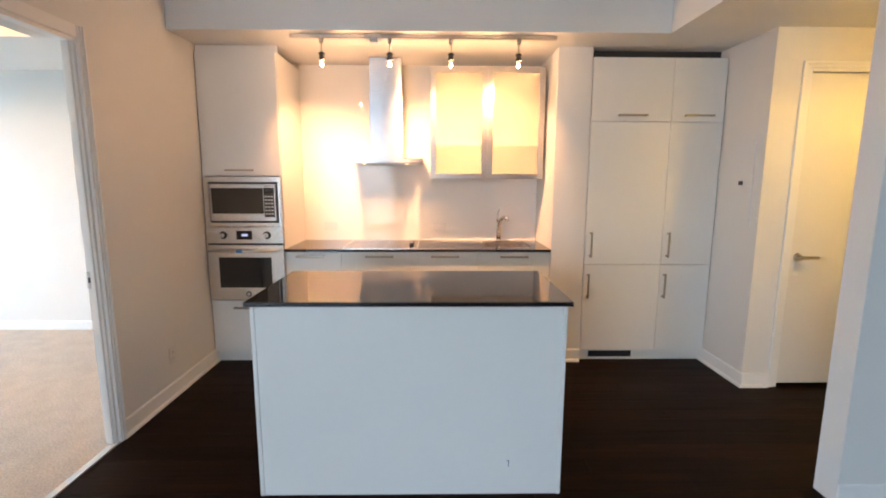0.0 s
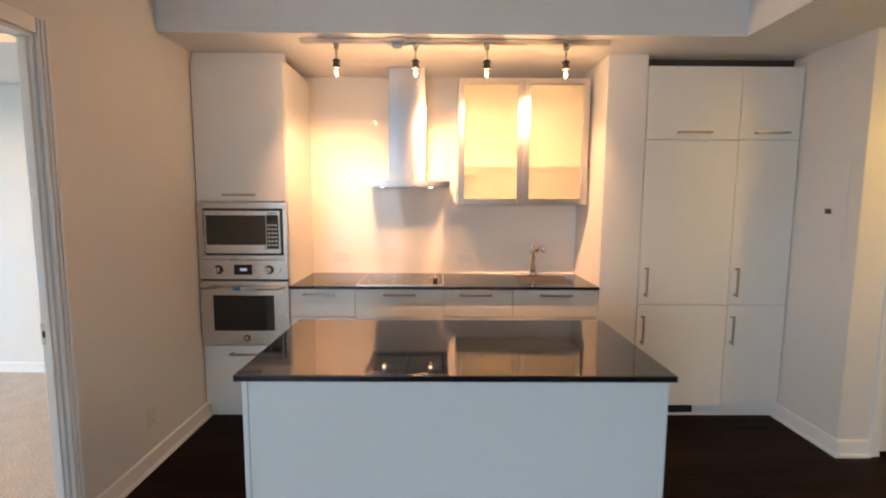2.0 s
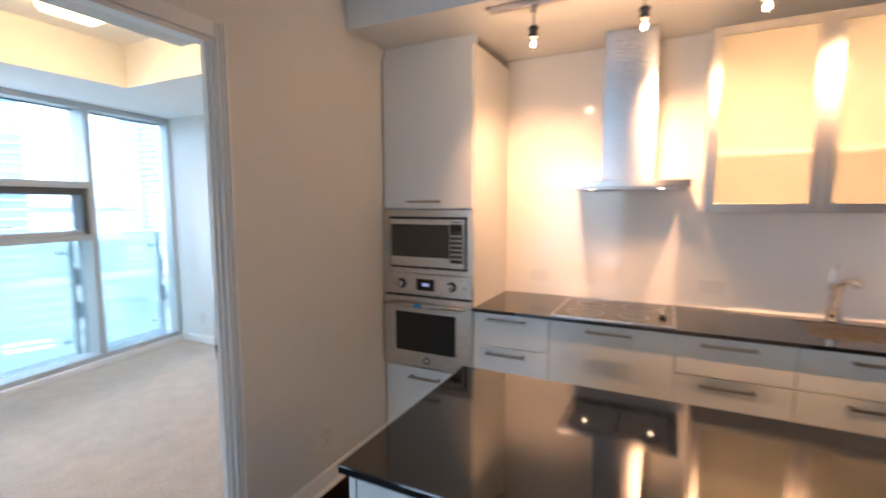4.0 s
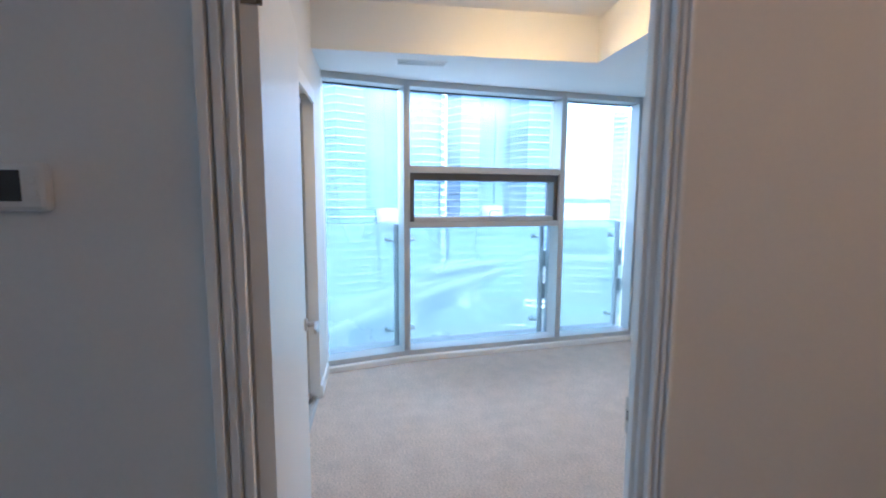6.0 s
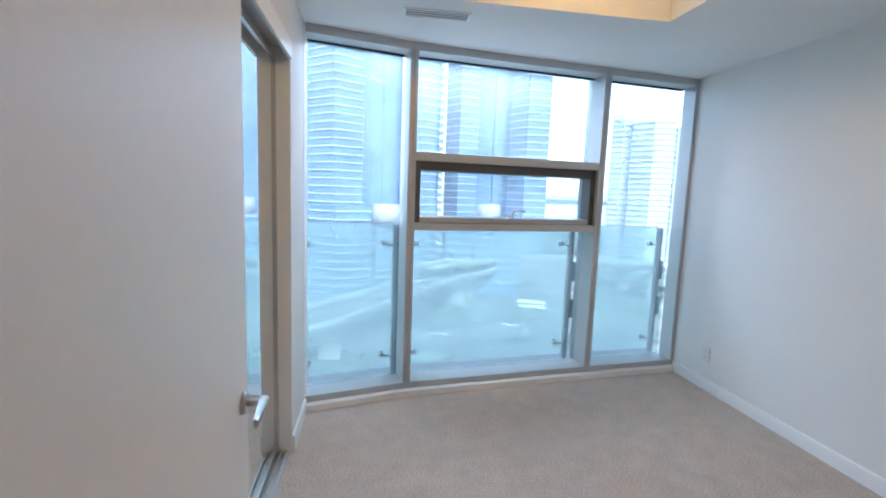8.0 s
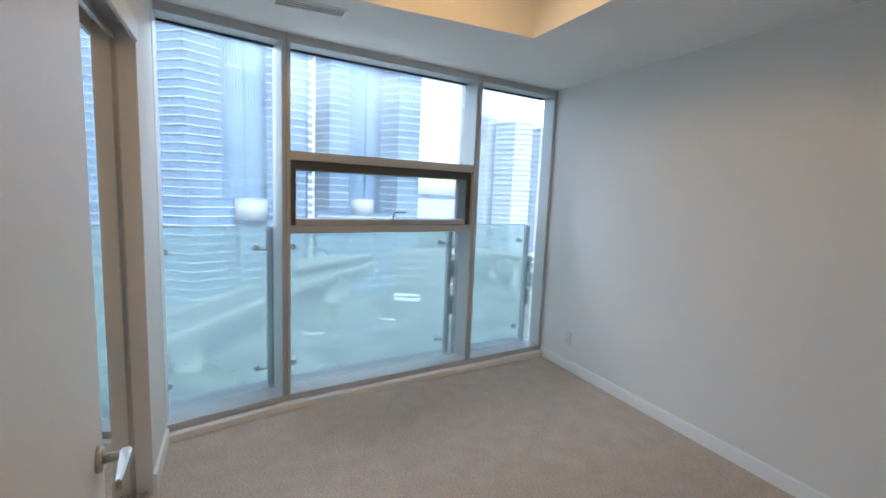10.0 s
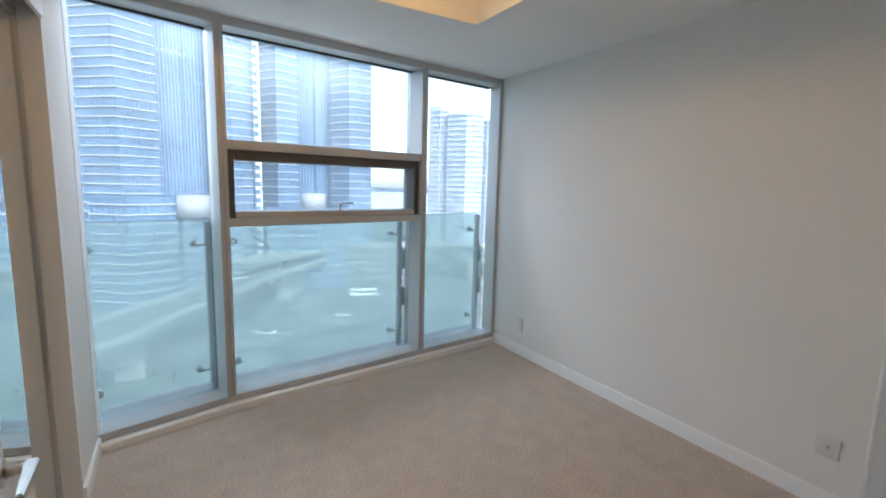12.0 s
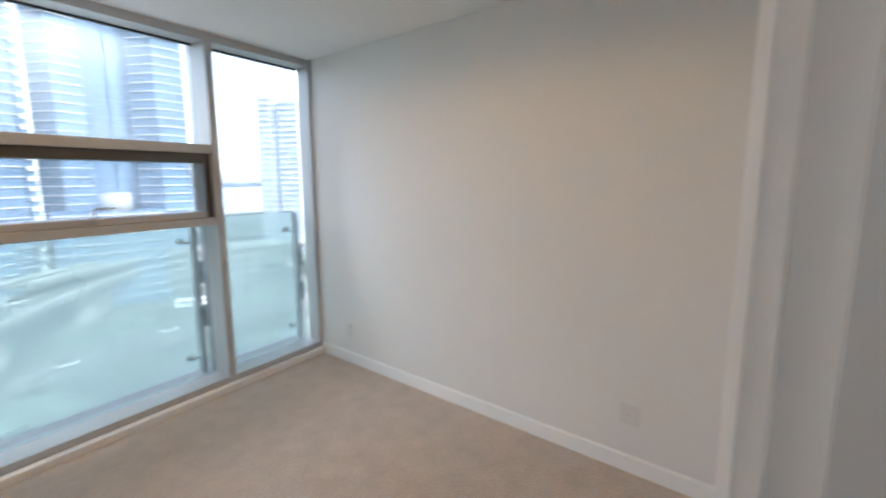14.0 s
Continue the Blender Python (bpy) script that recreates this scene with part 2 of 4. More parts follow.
# ---- mesh helpers ----
def box(bm, x0, x1, y0, y1, z0, z1, bevel=0.0):
    vs = [bm.verts.new((x, y, z)) for x in (x0, x1) for y in (y0, y1) for z in (z0, z1)]
    fs = [bm.faces.new([vs[i] for i in q]) for q in ((0, 1, 3, 2), (4, 6, 7, 5), (0, 4, 5, 1), (2, 3, 7, 6), (0, 2, 6, 4), (1, 5, 7, 3))]
    if bevel:
        edges = {e for f in fs for e in f.edges}
        bmesh.ops.bevel(bm, geom=list(edges), offset=bevel, segments=2, profile=0.5, affect="EDGES")
    return bm


def boxes(*rows, bevel=0.0):
    bm = bmesh.new()
    for r in rows:
        box(bm, *r, bevel=bevel)
    return bm


def cyl(bm, p, q, r, r2=None, seg=20, cap=True):
    p, q = Vector(p), Vector(q)
    d = (q - p)
    turn = d.to_track_quat("Z", "Y").to_matrix()
    rings = []
    for c, rad in ((p, r), (q, r if r2 is None else r2)):
        rings.append([bm.verts.new(c + turn @ Vector((rad * math.cos(2 * math.pi * i / seg), rad * math.sin(2 * math.pi * i / seg), 0))) for i in range(seg)])
    for i in range(seg):
        f = bm.faces.new((rings[0][i], rings[0][(i + 1) % seg], rings[1][(i + 1) % seg], rings[1][i]))
        f.smooth = True
    if cap:
        bm.faces.new(rings[0][::-1])
        bm.faces.new(rings[1])
    return bm


def sweep(bm, pts, r, seg=12, flat=1.0):
    """A round bar along points; r: one radius, or one for each point."""
    pts = [Vector(p) for p in pts]
    rs = r if isinstance(r, (list, tuple)) else [r] * len(pts)
    rings = []
    for i, p in enumerate(pts):
        d = (pts[min(i + 1, len(pts) - 1)] - pts[max(i - 1, 0)]).normalized()
        side = d.orthogonal().normalized() if not rings else (prev - d * prev.dot(d)).normalized()
        prev = side
        up = d.cross(side)
        rings.append([bm.verts.new(p + rs[i] * (math.cos(a) * side + flat * math.sin(a) * up)) for a in [2 * math.pi * k / seg for k in range(seg)]])
    for a, b in zip(rings, rings[1:]):
        for i in range(seg):
            bm.faces.new((a[i], a[(i + 1) % seg], b[(i + 1) % seg], b[i])).smooth = True
    bm.faces.new(rings[0][::-1])
    bm.faces.new(rings[-1])
    return bm


def prism(bm, pts, z0, z1):
    lo = [bm.verts.new((x, y, z0)) for x, y in pts]
    hi = [bm.verts.new((x, y, z1)) for x, y in pts]
    n = len(pts)
    for i in range(n):
        bm.faces.new((lo[i], lo[(i + 1) % n], hi[(i + 1) % n], hi[i]))
    bm.faces.new(lo[::-1])
    bm.faces.new(hi)
    return bm


def mesh_of(name, bm, mat):
    bmesh.ops.recalc_face_normals(bm, faces=bm.faces)
    me = bpy.data.meshes.new(name)
    bm.to_mesh(me)
    bm.free()
    me.materials.append(mat)
    return me


def part(name, bm, mat, parent, label=""):
    ob = new(name, mesh_of(name, bm, mat))
    ob.parent = parent
    if label:
        ob["label"] = label
    return ob


def structure(name, bm, mat, label, category="wall"):
    return tagged(new(name, mesh_of(name, bm, mat)), label, category, kind="structure")


def thing(name, at, label, category, turn=0.0, group="", kind=""):
    ob = new(name)
    ob.empty_display_size = 0.1
    ob.matrix_basis = pose(*at, 0, 0, turn)
    return tagged(ob, label, category, group, kind)


# ---- plan ----
LW = -0.958            # kitchen face of the wall to the bedroom
BW = -1.012            # its bedroom face
SW = -1.050          # face of the set-back wall south of the doorway
DY0, DY1, DH = 2.048, 2.946, 2.115   # bedroom doorway
BACK = 4.65           # kitchen back wall
FRONT = 4.07          # cabinet fronts
NORTH = 4.89          # bedroom north wall
CL = 1.92             # closet wall
KC, TOP = 2.405, 2.72  # lowered and raised ceilings
W = [(-3.740, 1.865), (-3.935, 2.59), (-4.140, 4.06), (-4.250, 4.90)]   # inner line of the curved window wall

structure("wall_bedroom", boxes((SW - 0.10, SW, 1.10, DY0 - 0.030, 0, 2.85), (SW - 0.10, SW, DY0 - 0.030, DY0, DH, 2.85), (BW, LW, DY1, 5.01, 0, 2.85), (SW - 0.10, LW, DY0, DY1, DH, 2.85)), WALL,
          "off-white painted wall with a doorway to the bedroom")
structure("wall_kitchen", boxes((LW, 3.075, BACK, 4.77, 0, 2.85)), WALL, "off-white painted wall behind the kitchen")
structure("wall_pier", boxes((1.69, 1.945, FRONT, BACK, 0, KC)), WALL, "white painted pier between counter and pantry")
structure("wall_pantry", boxes((2.955, 3.075, 3.60, BACK, 0, 2.85)), WALL, "white painted wall beside the pantry")
structure("wall_hall", boxes((3.075, 3.2, 3.60, 3.72, 0, 2.85), (4.0, 5.0, 3.60, 3.72, 0, 2.85), (3.2, 4.0, 3.60, 3.72, 2.14, 2.85)), WALL,
          "painted hall wall with a closed door")
# unseen walls added so that no daylight shows under the hall door
structure("wall_hall_closet", boxes((3.075, 4.3, 4.55, 4.65, 0, 2.85), (4.2, 4.3, 3.72, 4.55, 0, 2.85)), WALL, "unseen wall added behind the hall door to keep daylight out")
structure("wall_hall_end", boxes((5.0, 5.12, 2.41, 3.72, 0, 2.85)), WALL, "painted end wall of the hall")
structure("wall_living_corner", boxes((2.59, 5.0, 2.41, 2.53, 0, 2.85)), WALL, "white painted wall end beside the living room")
structure("wall_living_east", boxes((4.2, 4.32, -3.2, 2.41, 0, 2.85)), WALL, "white painted living room wall")
structure("wall_living_south", boxes((-3.52, -2.7, -3.32, -3.2, 0, 2.85), (-0.3, 4.32, -3.32, -3.2, 0, 2.85), (-2.7, -0.3, -3.32, -3.2, 2.42, 2.85), (-2.7, -0.3, -3.32, -3.2, 0, 0.1)), WALL,
          "white painted wall round a living room window")
structure("wall_living_west", boxes((-3.52, -3.4, -3.2, -3.0, 0, 2.85), (-3.52, -3.4, 0.95, 1.1, 0, 2.85), (-3.52, -3.4, -3.0, 0.95, 2.42, 2.85), (-3.52, -3.4, -3.0, 0.95, 0, 0.1)), WALL,
          "white painted wall round a living room window")
structure("wall_north", boxes((-4.410, BW, NORTH, 5.01, 0, 2.85)), WALL, "white painted bedroom wall with two outlets")
structure("wall_closet", boxes((-3.250, SW - 0.10, 1.80, CL, 2.112, 2.85), (-3.710, -3.250, 1.78, CL, 0, 2.85)), WALL, "white painted wall over the mirrored closet")
structure("wall_closet_back", boxes((-3.750, SW - 0.10, 1.10, 1.20, 0, 2.85), (-3.750, -3.650, 1.20, 1.78, 0, 2.85)), WALL, "painted wall inside the closet")


def outset(pts, d):
    res = []
    for i, p in enumerate(pts):
        a, b = Vector(pts[max(i - 1, 0)]), Vector(pts[min(i + 1, len(pts) - 1)])
        t = (b - a).normalized()
        res.append((p[0] - t.y * d, p[1] + t.x * d))
    return res


# ceilings
bm = bmesh.new()
prism(bm, [(-3.240, 1.80), (-3.240, 3.917), (BW, 3.917), (BW, 5.01)] + outset(W, 0.20)[::-1] + [(-3.930, 1.80)], 2.40, 2.85)
prism(bm, [(-3.240, 1.20), (-3.240, 3.917), (BW, 3.917), (BW, 1.20)], TOP, 2.85)
structure("ceiling_bedroom", bm, CEIL, "white ceiling with a raised tray in the middle", "ceiling")
bm = bmesh.new()
prism(bm, [(LW, 3.746), (2.347, 3.746), (2.347, -3.2), (5.0, -3.2), (5.0, BACK), (LW, BACK)], KC, 2.85)
prism(bm, [(LW, 3.746), (2.347, 3.746), (2.347, -3.2), (-3.4, -3.2), (-3.4, 1.1), (LW, 1.1)], TOP, 2.85)
structure("ceiling_kitchen", bm, CEIL, "white ceiling, lowered over the kitchen and the hall", "ceiling")
structure("roof_slab", boxes((-3.950, 5.12, -3.32, 5.01, 2.86, 3.0)), CEIL, "concrete slab over the rooms", "slab")

# floors
floor = structure("floor", boxes((BW + 0.045, 5.0, -3.2, BACK, -0.10, -0.012), (-3.4, BW + 0.045, -3.2, 1.1, -0.10, -0.012)), SHADOW_GAP, "dark brown wooden plank floor", "floor")
bm = bmesh.new()
prism(bm, [(BW + 0.03, 2.05), (BW + 0.03, 5.01)] + outset(W, 0.02)[::-1] + [(-3.740, 1.2), (SW - 0.10, 1.2), (SW - 0.10, 2.05)], -0.10, 0.0)
structure("carpet", bm, CARPET, "beige short-pile bedroom carpet", "carpet")
structure("threshold", boxes((BW + 0.025, BW + 0.065, DY0, DY1, -0.012, 0.006), bevel=0.002), SATIN, "metal strip between carpet and wood", "threshold")
structure("floor_slab", boxes((-3.7, 5.12, -3.32, 5.01, -0.3, -0.101)), PARAPET, "concrete floor slab", "slab")


# baseboards: a tall board with a small shoe at its foot
def baseboard(p, q, label="white painted baseboard", shoe=True, high=0.086, deep=0.015):
    p, q = Vector((*p, 0)), Vector((*q, 0))
    d = (q - p)
    n = Vector((-d.y, d.x, 0)).normalized()    # into the room: left of p to q
    prof = [(0, 0), (0.024, 0), (0.023, 0.012), (0.018, 0.02), (0.012, 0.022), (0.012, 0.094), (0.008, 0.102), (0, 0.102)] if shoe else \
           [(0, 0), (deep, 0), (deep, high - 0.006), (deep - 0.004, high), (0, high)]
    bm = bmesh.new()
    ends = [[bm.verts.new(c + n * a + Vector((0, 0, b))) for a, b in prof] for c in (p, q)]
    k = len(prof)
    for i in range(k):
        bm.faces.new((ends[0][i], ends[0][(i + 1) % k], ends[1][(i + 1) % k], ends[1][i]))
    bm.faces.new(ends[0][::-1])
    bm.faces.new(ends[1])
    return structure("baseboard", bm, TRIM, label, "baseboard")


baseboard((LW, FRONT + 0.04), (LW, DY1 + 0.039))
baseboard((SW, DY0 - 0.073), (SW, 1.1))
baseboard((1.945, FRONT), (1.692, FRONT))
baseboard((2.955, 3.576), (2.955, 4.13))
baseboard((3.135, 3.60), (2.955, 3.60))
baseboard((5.0, 3.60), (4.075, 3.60))
baseboard((4.2, 2.41), (2.59, 2.41))
baseboard((BW, NORTH), (-4.220, NORTH), shoe=False)
baseboard((BW, DY1 + 0.039), (BW, NORTH - 0.014), shoe=False)
baseboard((-3.720, CL), (-3.267, CL), shoe=False)


# door casings: three stepped strips
def casing(name, face, out, y0, y1, h, axis, label="white moulded door casing"):
    """Round an opening from y0 to y1, standing proud of a wall's face to the side out."""
    rows = []
    for a, b, t in ((-0.004, 0.020, 0.008), (0.020, 0.042, 0.011), (0.042, 0.062, 0.015)):
        lo, hi = sorted((face, face + out * t))
        for u0, u1, z0, z1 in ((y0 - b, y0 - a, 0, h + b), (y1 + a, y1 + b, 0, h + b), (y0 - a, y1 + a, h + a, h + b)):
            rows.append((lo, hi, u0, u1, z0, z1) if axis == "x" else (u0, u1, lo, hi, z0, z1))
    return structure(name, boxes(*rows, bevel=0.003), TRIM, label, "door casing")


def side_casing(face, out, y, way, h=DH, wide=1.0):
    rows = []
    for a, b, t in ((-0.004, 0.013, 0.018), (0.013, 0.020, 0.004), (0.020, 0.036, 0.022), (0.036, 0.043, 0.004), (0.043, 0.062, 0.026)):
        lo, hi = sorted((face, face + out * t))
        u0, u1 = sorted((y + way * a * wide, y + way * b * wide))
        rows.append((lo, hi, u0, u1, 0, h + 0.06))
    return structure("trim", boxes(*rows, bevel=0.003), TRIM, "white moulded door casing", "door casing")


side_casing(LW, 1, DY1, 1, wide=0.6)
side_casing(SW, 1, DY0, -1, wide=1.16)
side_casing(BW, -1, DY1, 1, wide=0.6)
structure("trim", boxes((LW, LW + 0.014, DY0 + 0.004, DY1 - 0.004, DH, DH + 0.06), bevel=0.003), TRIM, "white door head casing", "door casing")
casing("trim", 3.60, -1, 3.2, 4.0, 2.14, "y")
# jamb lining of the bedroom doorway with its stop; a board added in the hinge slot blocks light
structure("jamb", boxes((SW - 0.10, SW - 0.001, DY0 - 0.030, DY0 - 0.026, 0, DH), (SW - 0.10, SW - 0.055, DY0 - 0.026, DY0 - 0.001, 0, DH), (BW, LW, DY1 - 0.018, DY1, 0, DH), (BW, LW, DY0 + 0.004, DY1 - 0.018, DH - 0.018, DH),
                        (-0.990, -0.970, DY1 - 0.030, DY1 - 0.018, 0, DH - 0.018)), TRIM,
          "white painted door jamb", "door jamb")
strike = thing("strike_plate", (-1.004, DY1 - 0.018, 0.92), "satin metal strike plate on the door jamb", "strike plate")
part("plate", boxes((-0.014, 0.014, -0.003, 0, -0.045, 0.045), bevel=0.001), SATIN, strike)
part("latch_hole", boxes((-0.006, 0.006, -0.004, -0.002, -0.014, 0.014)), DARK, strike, "dark latch hole")


# ---- bedroom door ----
def lever(parent, at, out, way, mat=SATIN):
    """A lever handle: rose, neck and flat grip; out: away from the door, way: along the grip (unit vectors)."""
    at, out, way = Vector(at), Vector(out), Vector(way)
    bm = bmesh.new()
    cyl(bm, at, at + out * 0.010, 0.027, 0.025, 28)
    cyl(bm, at + out * 0.010, at + out * 0.048, 0.010, 0.009, 16)
    hd = part("door_handle", bm, mat, parent, "satin metal lever handle")
    bm = bmesh.new()
    c = at + out * 0.048
    up = Vector((0, 0, 1))
    pts = [c - way * 0.012, c + way * 0.112]
    vs = []
    for p, wd, th in ((pts[0], 0.011, 0.011), (pts[1], 0.011, 0.005)):
        for su, so in ((-1, -1), (1, -1), (1, 1), (-1, 1)):
            vs.append(bm.verts.new(p + up * wd * su + out * th * so))
    for i in range(4):
        bm.faces.new((vs[i], vs[(i + 1) % 4], vs[4 + (i + 1) % 4], vs[4 + i]))
    bm.faces.new(vs[3::-1])
    bm.faces.new(vs[4:])
    bmesh.ops.bevel(bm, geom=list(bm.edges), offset=0.003, segments=2, affect="EDGES")
    part("grip", bm, mat, hd)
    return hd


LEAF_TURN = math.degrees(math.atan2(2.028 - 2.089, -1.990 + 1.082))
LEAF = math.hypot(2.028 - 2.089, -1.990 + 1.082)
door = thing("door_1", (-1.082, 2.089, 0.0), "white painted flush door standing open into the bedroom", "door", LEAF_TURN, kind="structure")
# local x runs along the leaf, local -y is the face towards the room
part("leaf", boxes((0.0, LEAF, 0.0, 0.038, 0.012, 2.092), bevel=0.0015), DOOR, door)
lever(door, (LEAF - 0.062, 0.0, 0.915), (0, -1, 0), (-1, 0, 0))
lever(door, (LEAF - 0.062, 0.038, 0.915), (0, 1, 0), (-1, 0, 0))
for hz in (0.22, 1.89):
    bm = boxes((-0.0025, -0.0002, 0.002, 0.034 if hz > 1.5 else 0.006, hz - 0.05, hz + 0.05))
    cyl(bm, (-0.006, -0.004, hz - 0.051), (-0.006, -0.004, hz + 0.051), 0.006, seg=12)
    part("hinge", bm, HINGE, door, "dull brown metal hinge")

door2 = thing("door_2", (3.2, 3.612, 0.0), "closed white painted hall door with a lever handle", "door", kind="structure")
part("leaf", boxes((0.006, 0.794, 0.0, 0.04, 0.022, 2.132), bevel=0.0015), DOOR, door2)
lever(door2, (0.062, 0.0, 0.93), (0, -1, 0), (1, 0, 0))
part("latch_plate", boxes((0.045, 0.079, -0.001, 0.0, 0.80, 0.83)), TRIM, door2)

# ---- mirrored closet ----
structure("closet_jamb", boxes((-3.265, -3.248, 1.80, CL + 0.003, 0, 2.112), (-3.248, SW - 0.102, 1.80, 1.815, 2.077, 2.1118)), TRIM, "white painted closet jamb", "door jamb")
bm = boxes((-3.248, SW - 0.11, CL - 0.004, CL + 0.012, 2.05, 2.135), bevel=0.002)
structure("trim", bm, TRIM, "white fascia over the closet doors", "trim")
track = thing("closet_track", (-2.205, 1.875, 0.0), "silver double floor track of the sliding closet doors", "door track")
for ty in (-0.040, -0.012, 0.016):
    part("rail", boxes((-1.04, 1.04, ty, ty + 0.008, 0.003, 0.020), bevel=0.001), ALU, track)
part("sole", boxes((-1.04, 1.04, -0.046, 0.036, 0.0, 0.004)), ALU, track)


def sliding_mirror(x0, x1, y):
    d = thing("mirror_door", ((x0 + x1) / 2, y, 0.022), "sliding closet door with a full-height mirror and thin metal frame", "closet door", group="sliding closet doors")
    h, w = 2.05, (x1 - x0) / 2
    part("mirror", boxes((-w + 0.02, w - 0.02, -0.003, 0.003, 0.03, h - 0.03)), MIRROR, d, "mirror glass")
    for a, b in ((-w, -w + 0.022), (w - 0.022, w)):
        part("stile", boxes((a, b, -0.012, 0.012, 0, h), bevel=0.002), SATIN, d, "satin metal stile")
    for a, b in ((0, 0.032), (h - 0.032, h)):
        part("rail", boxes((-w + 0.022, w - 0.022, -0.010, 0.010, a, b), bevel=0.002), SATIN, d, "satin metal rail")


sliding_mirror(-3.245, -2.140, 1.842)
sliding_mirror(-2.210, -1.155, 1.872)


# ---- bedroom window wall, facet by facet ----
def facet(p, q):
    """Local frame of a facet: x along it, y outwards."""
    d = Vector((q[0] - p[0], q[1] - p[1]))
    return (p[0], p[1], 0.0), math.degrees(math.atan2(d.y, d.x)), d.length


HEAD, SILL = 2.348, 0.090
DEEP = 0.155           # from the frame's room face to the glass


def window_facet(i, p, q, vent):
    at, turn, L = facet(p, q)
    w = thing(f"window_{i}", at, "floor-to-ceiling aluminium window" + (" with a small awning vent" if vent else ""), "window", turn, kind="structure")
    m = 0.026
    a, b = m, L - m
    # local +y points out of the room
    part("sill", boxes((0, L, -0.008, DEEP + 0.05, 0.046, SILL), bevel=0.003), ALU, w, "grey aluminium sill")
    part("head", boxes((0, L, 0.0, DEEP + 0.05, HEAD, 2.40), bevel=0.003), ALU, w, "grey aluminium head")
    part("glazing_bead", boxes((a, b, DEEP - 0.018, DEEP - 0.006, HEAD - 0.012, HEAD)), GASKET, w, "dark gasket")
    if not vent:
        part("pane", boxes((a, b, DEEP, DEEP + 0.006, SILL, HEAD)), PANE, w).visible_shadow = False
        return w
    r1, r2, r3, r4 = 1.17, 1.222, 1.642, 1.70
    part("pane", boxes((a, b, DEEP, DEEP + 0.006, SILL, r1)), PANE, w).visible_shadow = False
    part("pane", boxes((a, b, DEEP, DEEP + 0.006, r4, HEAD)), PANE, w).visible_shadow = False
    part("transom", boxes((a, b, 0.004, DEEP + 0.03, r1, r2), bevel=0.003), ALU, w, "grey aluminium transom")
    part("transom", boxes((a, b, 0.004, DEEP + 0.03, r3, r4), bevel=0.003), ALU, w, "grey aluminium transom")
    s = part("sash", boxes((a, a + 0.045, 0.03, DEEP + 0.03, r2, r3), (b - 0.045, b, 0.03, DEEP + 0.03, r2, r3),
                           (a + 0.045, b - 0.045, 0.03, DEEP + 0.03, r3 - 0.062, r3), bevel=0.004), BRONZE, w, "bronze-grey awning sash")
    part("sash_rail", boxes((a + 0.046, b - 0.046, 0.022, DEEP + 0.03, r2 + 0.001, r2 + 0.04), bevel=0.004), ALU, s, "grey aluminium bottom rail")
    part("sash_pane", boxes((a + 0.045, b - 0.045, DEEP - 0.02, DEEP - 0.014, r2 + 0.04, r3 - 0.062)), PANE, s).visible_shadow = False
    c = (a + b) / 2 + 0.02
    bm = boxes((c - 0.045, c + 0.045, 0.006, 0.030, r2 + 0.028, r2 + 0.043), bevel=0.003)
    sweep(bm, [(c, 0.016, r2 + 0.04), (c, 0.010, r2 + 0.07), (c + 0.005, 0.006, r2 + 0.088), (c + 0.02, 0.004, r2 + 0.094), (c + 0.10, 0.002, r2 + 0.094)], 0.006)
    part("vent_handle", bm, SATIN, s, "metal vent handle")
    return w


def mullion(p, side_a, side_b):
    """An upright between two facets."""
    bm = bmesh.new()
    n = Vector((-(side_b[1] - side_a[1]), side_b[0] - side_a[0])).normalized()
    t = Vector((n.y, -n.x))
    pv = Vector(p)
    for off, hw, d0, d1 in ((0, 0.027, -0.004, DEEP + 0.06),):
        pts = [pv + t * -hw + n * d0, pv + t * -0.003 + n * d0, pv + t * -0.003 + n * (d0 + 0.006), pv + t * 0.003 + n * (d0 + 0.006), pv + t * 0.003 + n * d0, pv + t * hw + n * d0, pv + t * hw + n * d1, pv + t * -hw + n * d1]
        prism(bm, [(v.x, v.y) for v in pts], SILL - 0.004, 2.40)
    return tagged(new("mullion", mesh_of("mullion", bm, ALU)), "grey aluminium window mullion", "mullion", kind="structure")


for i, (p, q) in enumerate(zip(W, W[1:])):
    window_facet(i + 1, p, q, i == 1)
mullion(W[1], W[0], W[2])
mullion(W[2], W[1], W[3])
structure("window_post", boxes((-3.850, -3.722, 1.79, CL + 0.002, 0, 2.40), bevel=0.002), TRIM, "white post between closet and window", "post")
structure("window_jamb", boxes((-4.390, -4.237, NORTH - 0.028, NORTH - 0.001, 0.052, 2.40), bevel=0.002), ALU, "grey aluminium side frame at the wall", "window frame")
for p, q in zip(W, W[1:]):
    baseboard((q[0], q[1]), (p[0], p[1]), "white baseboard under the window", shoe=False, high=0.046, deep=0.052)
    # closing strips under the sill and over the head, behind the board
    at, turn, L = facet(p, q)
    ob = structure("wall_spandrel", boxes((0, L, 0.002, 0.16, -0.3, 0.045), (0, L, 0.002, 0.2, 2.401, 2.86)), PARAPET, "concrete edge at the window wall")
    ob.matrix_basis = pose(*at, 0, 0, turn)


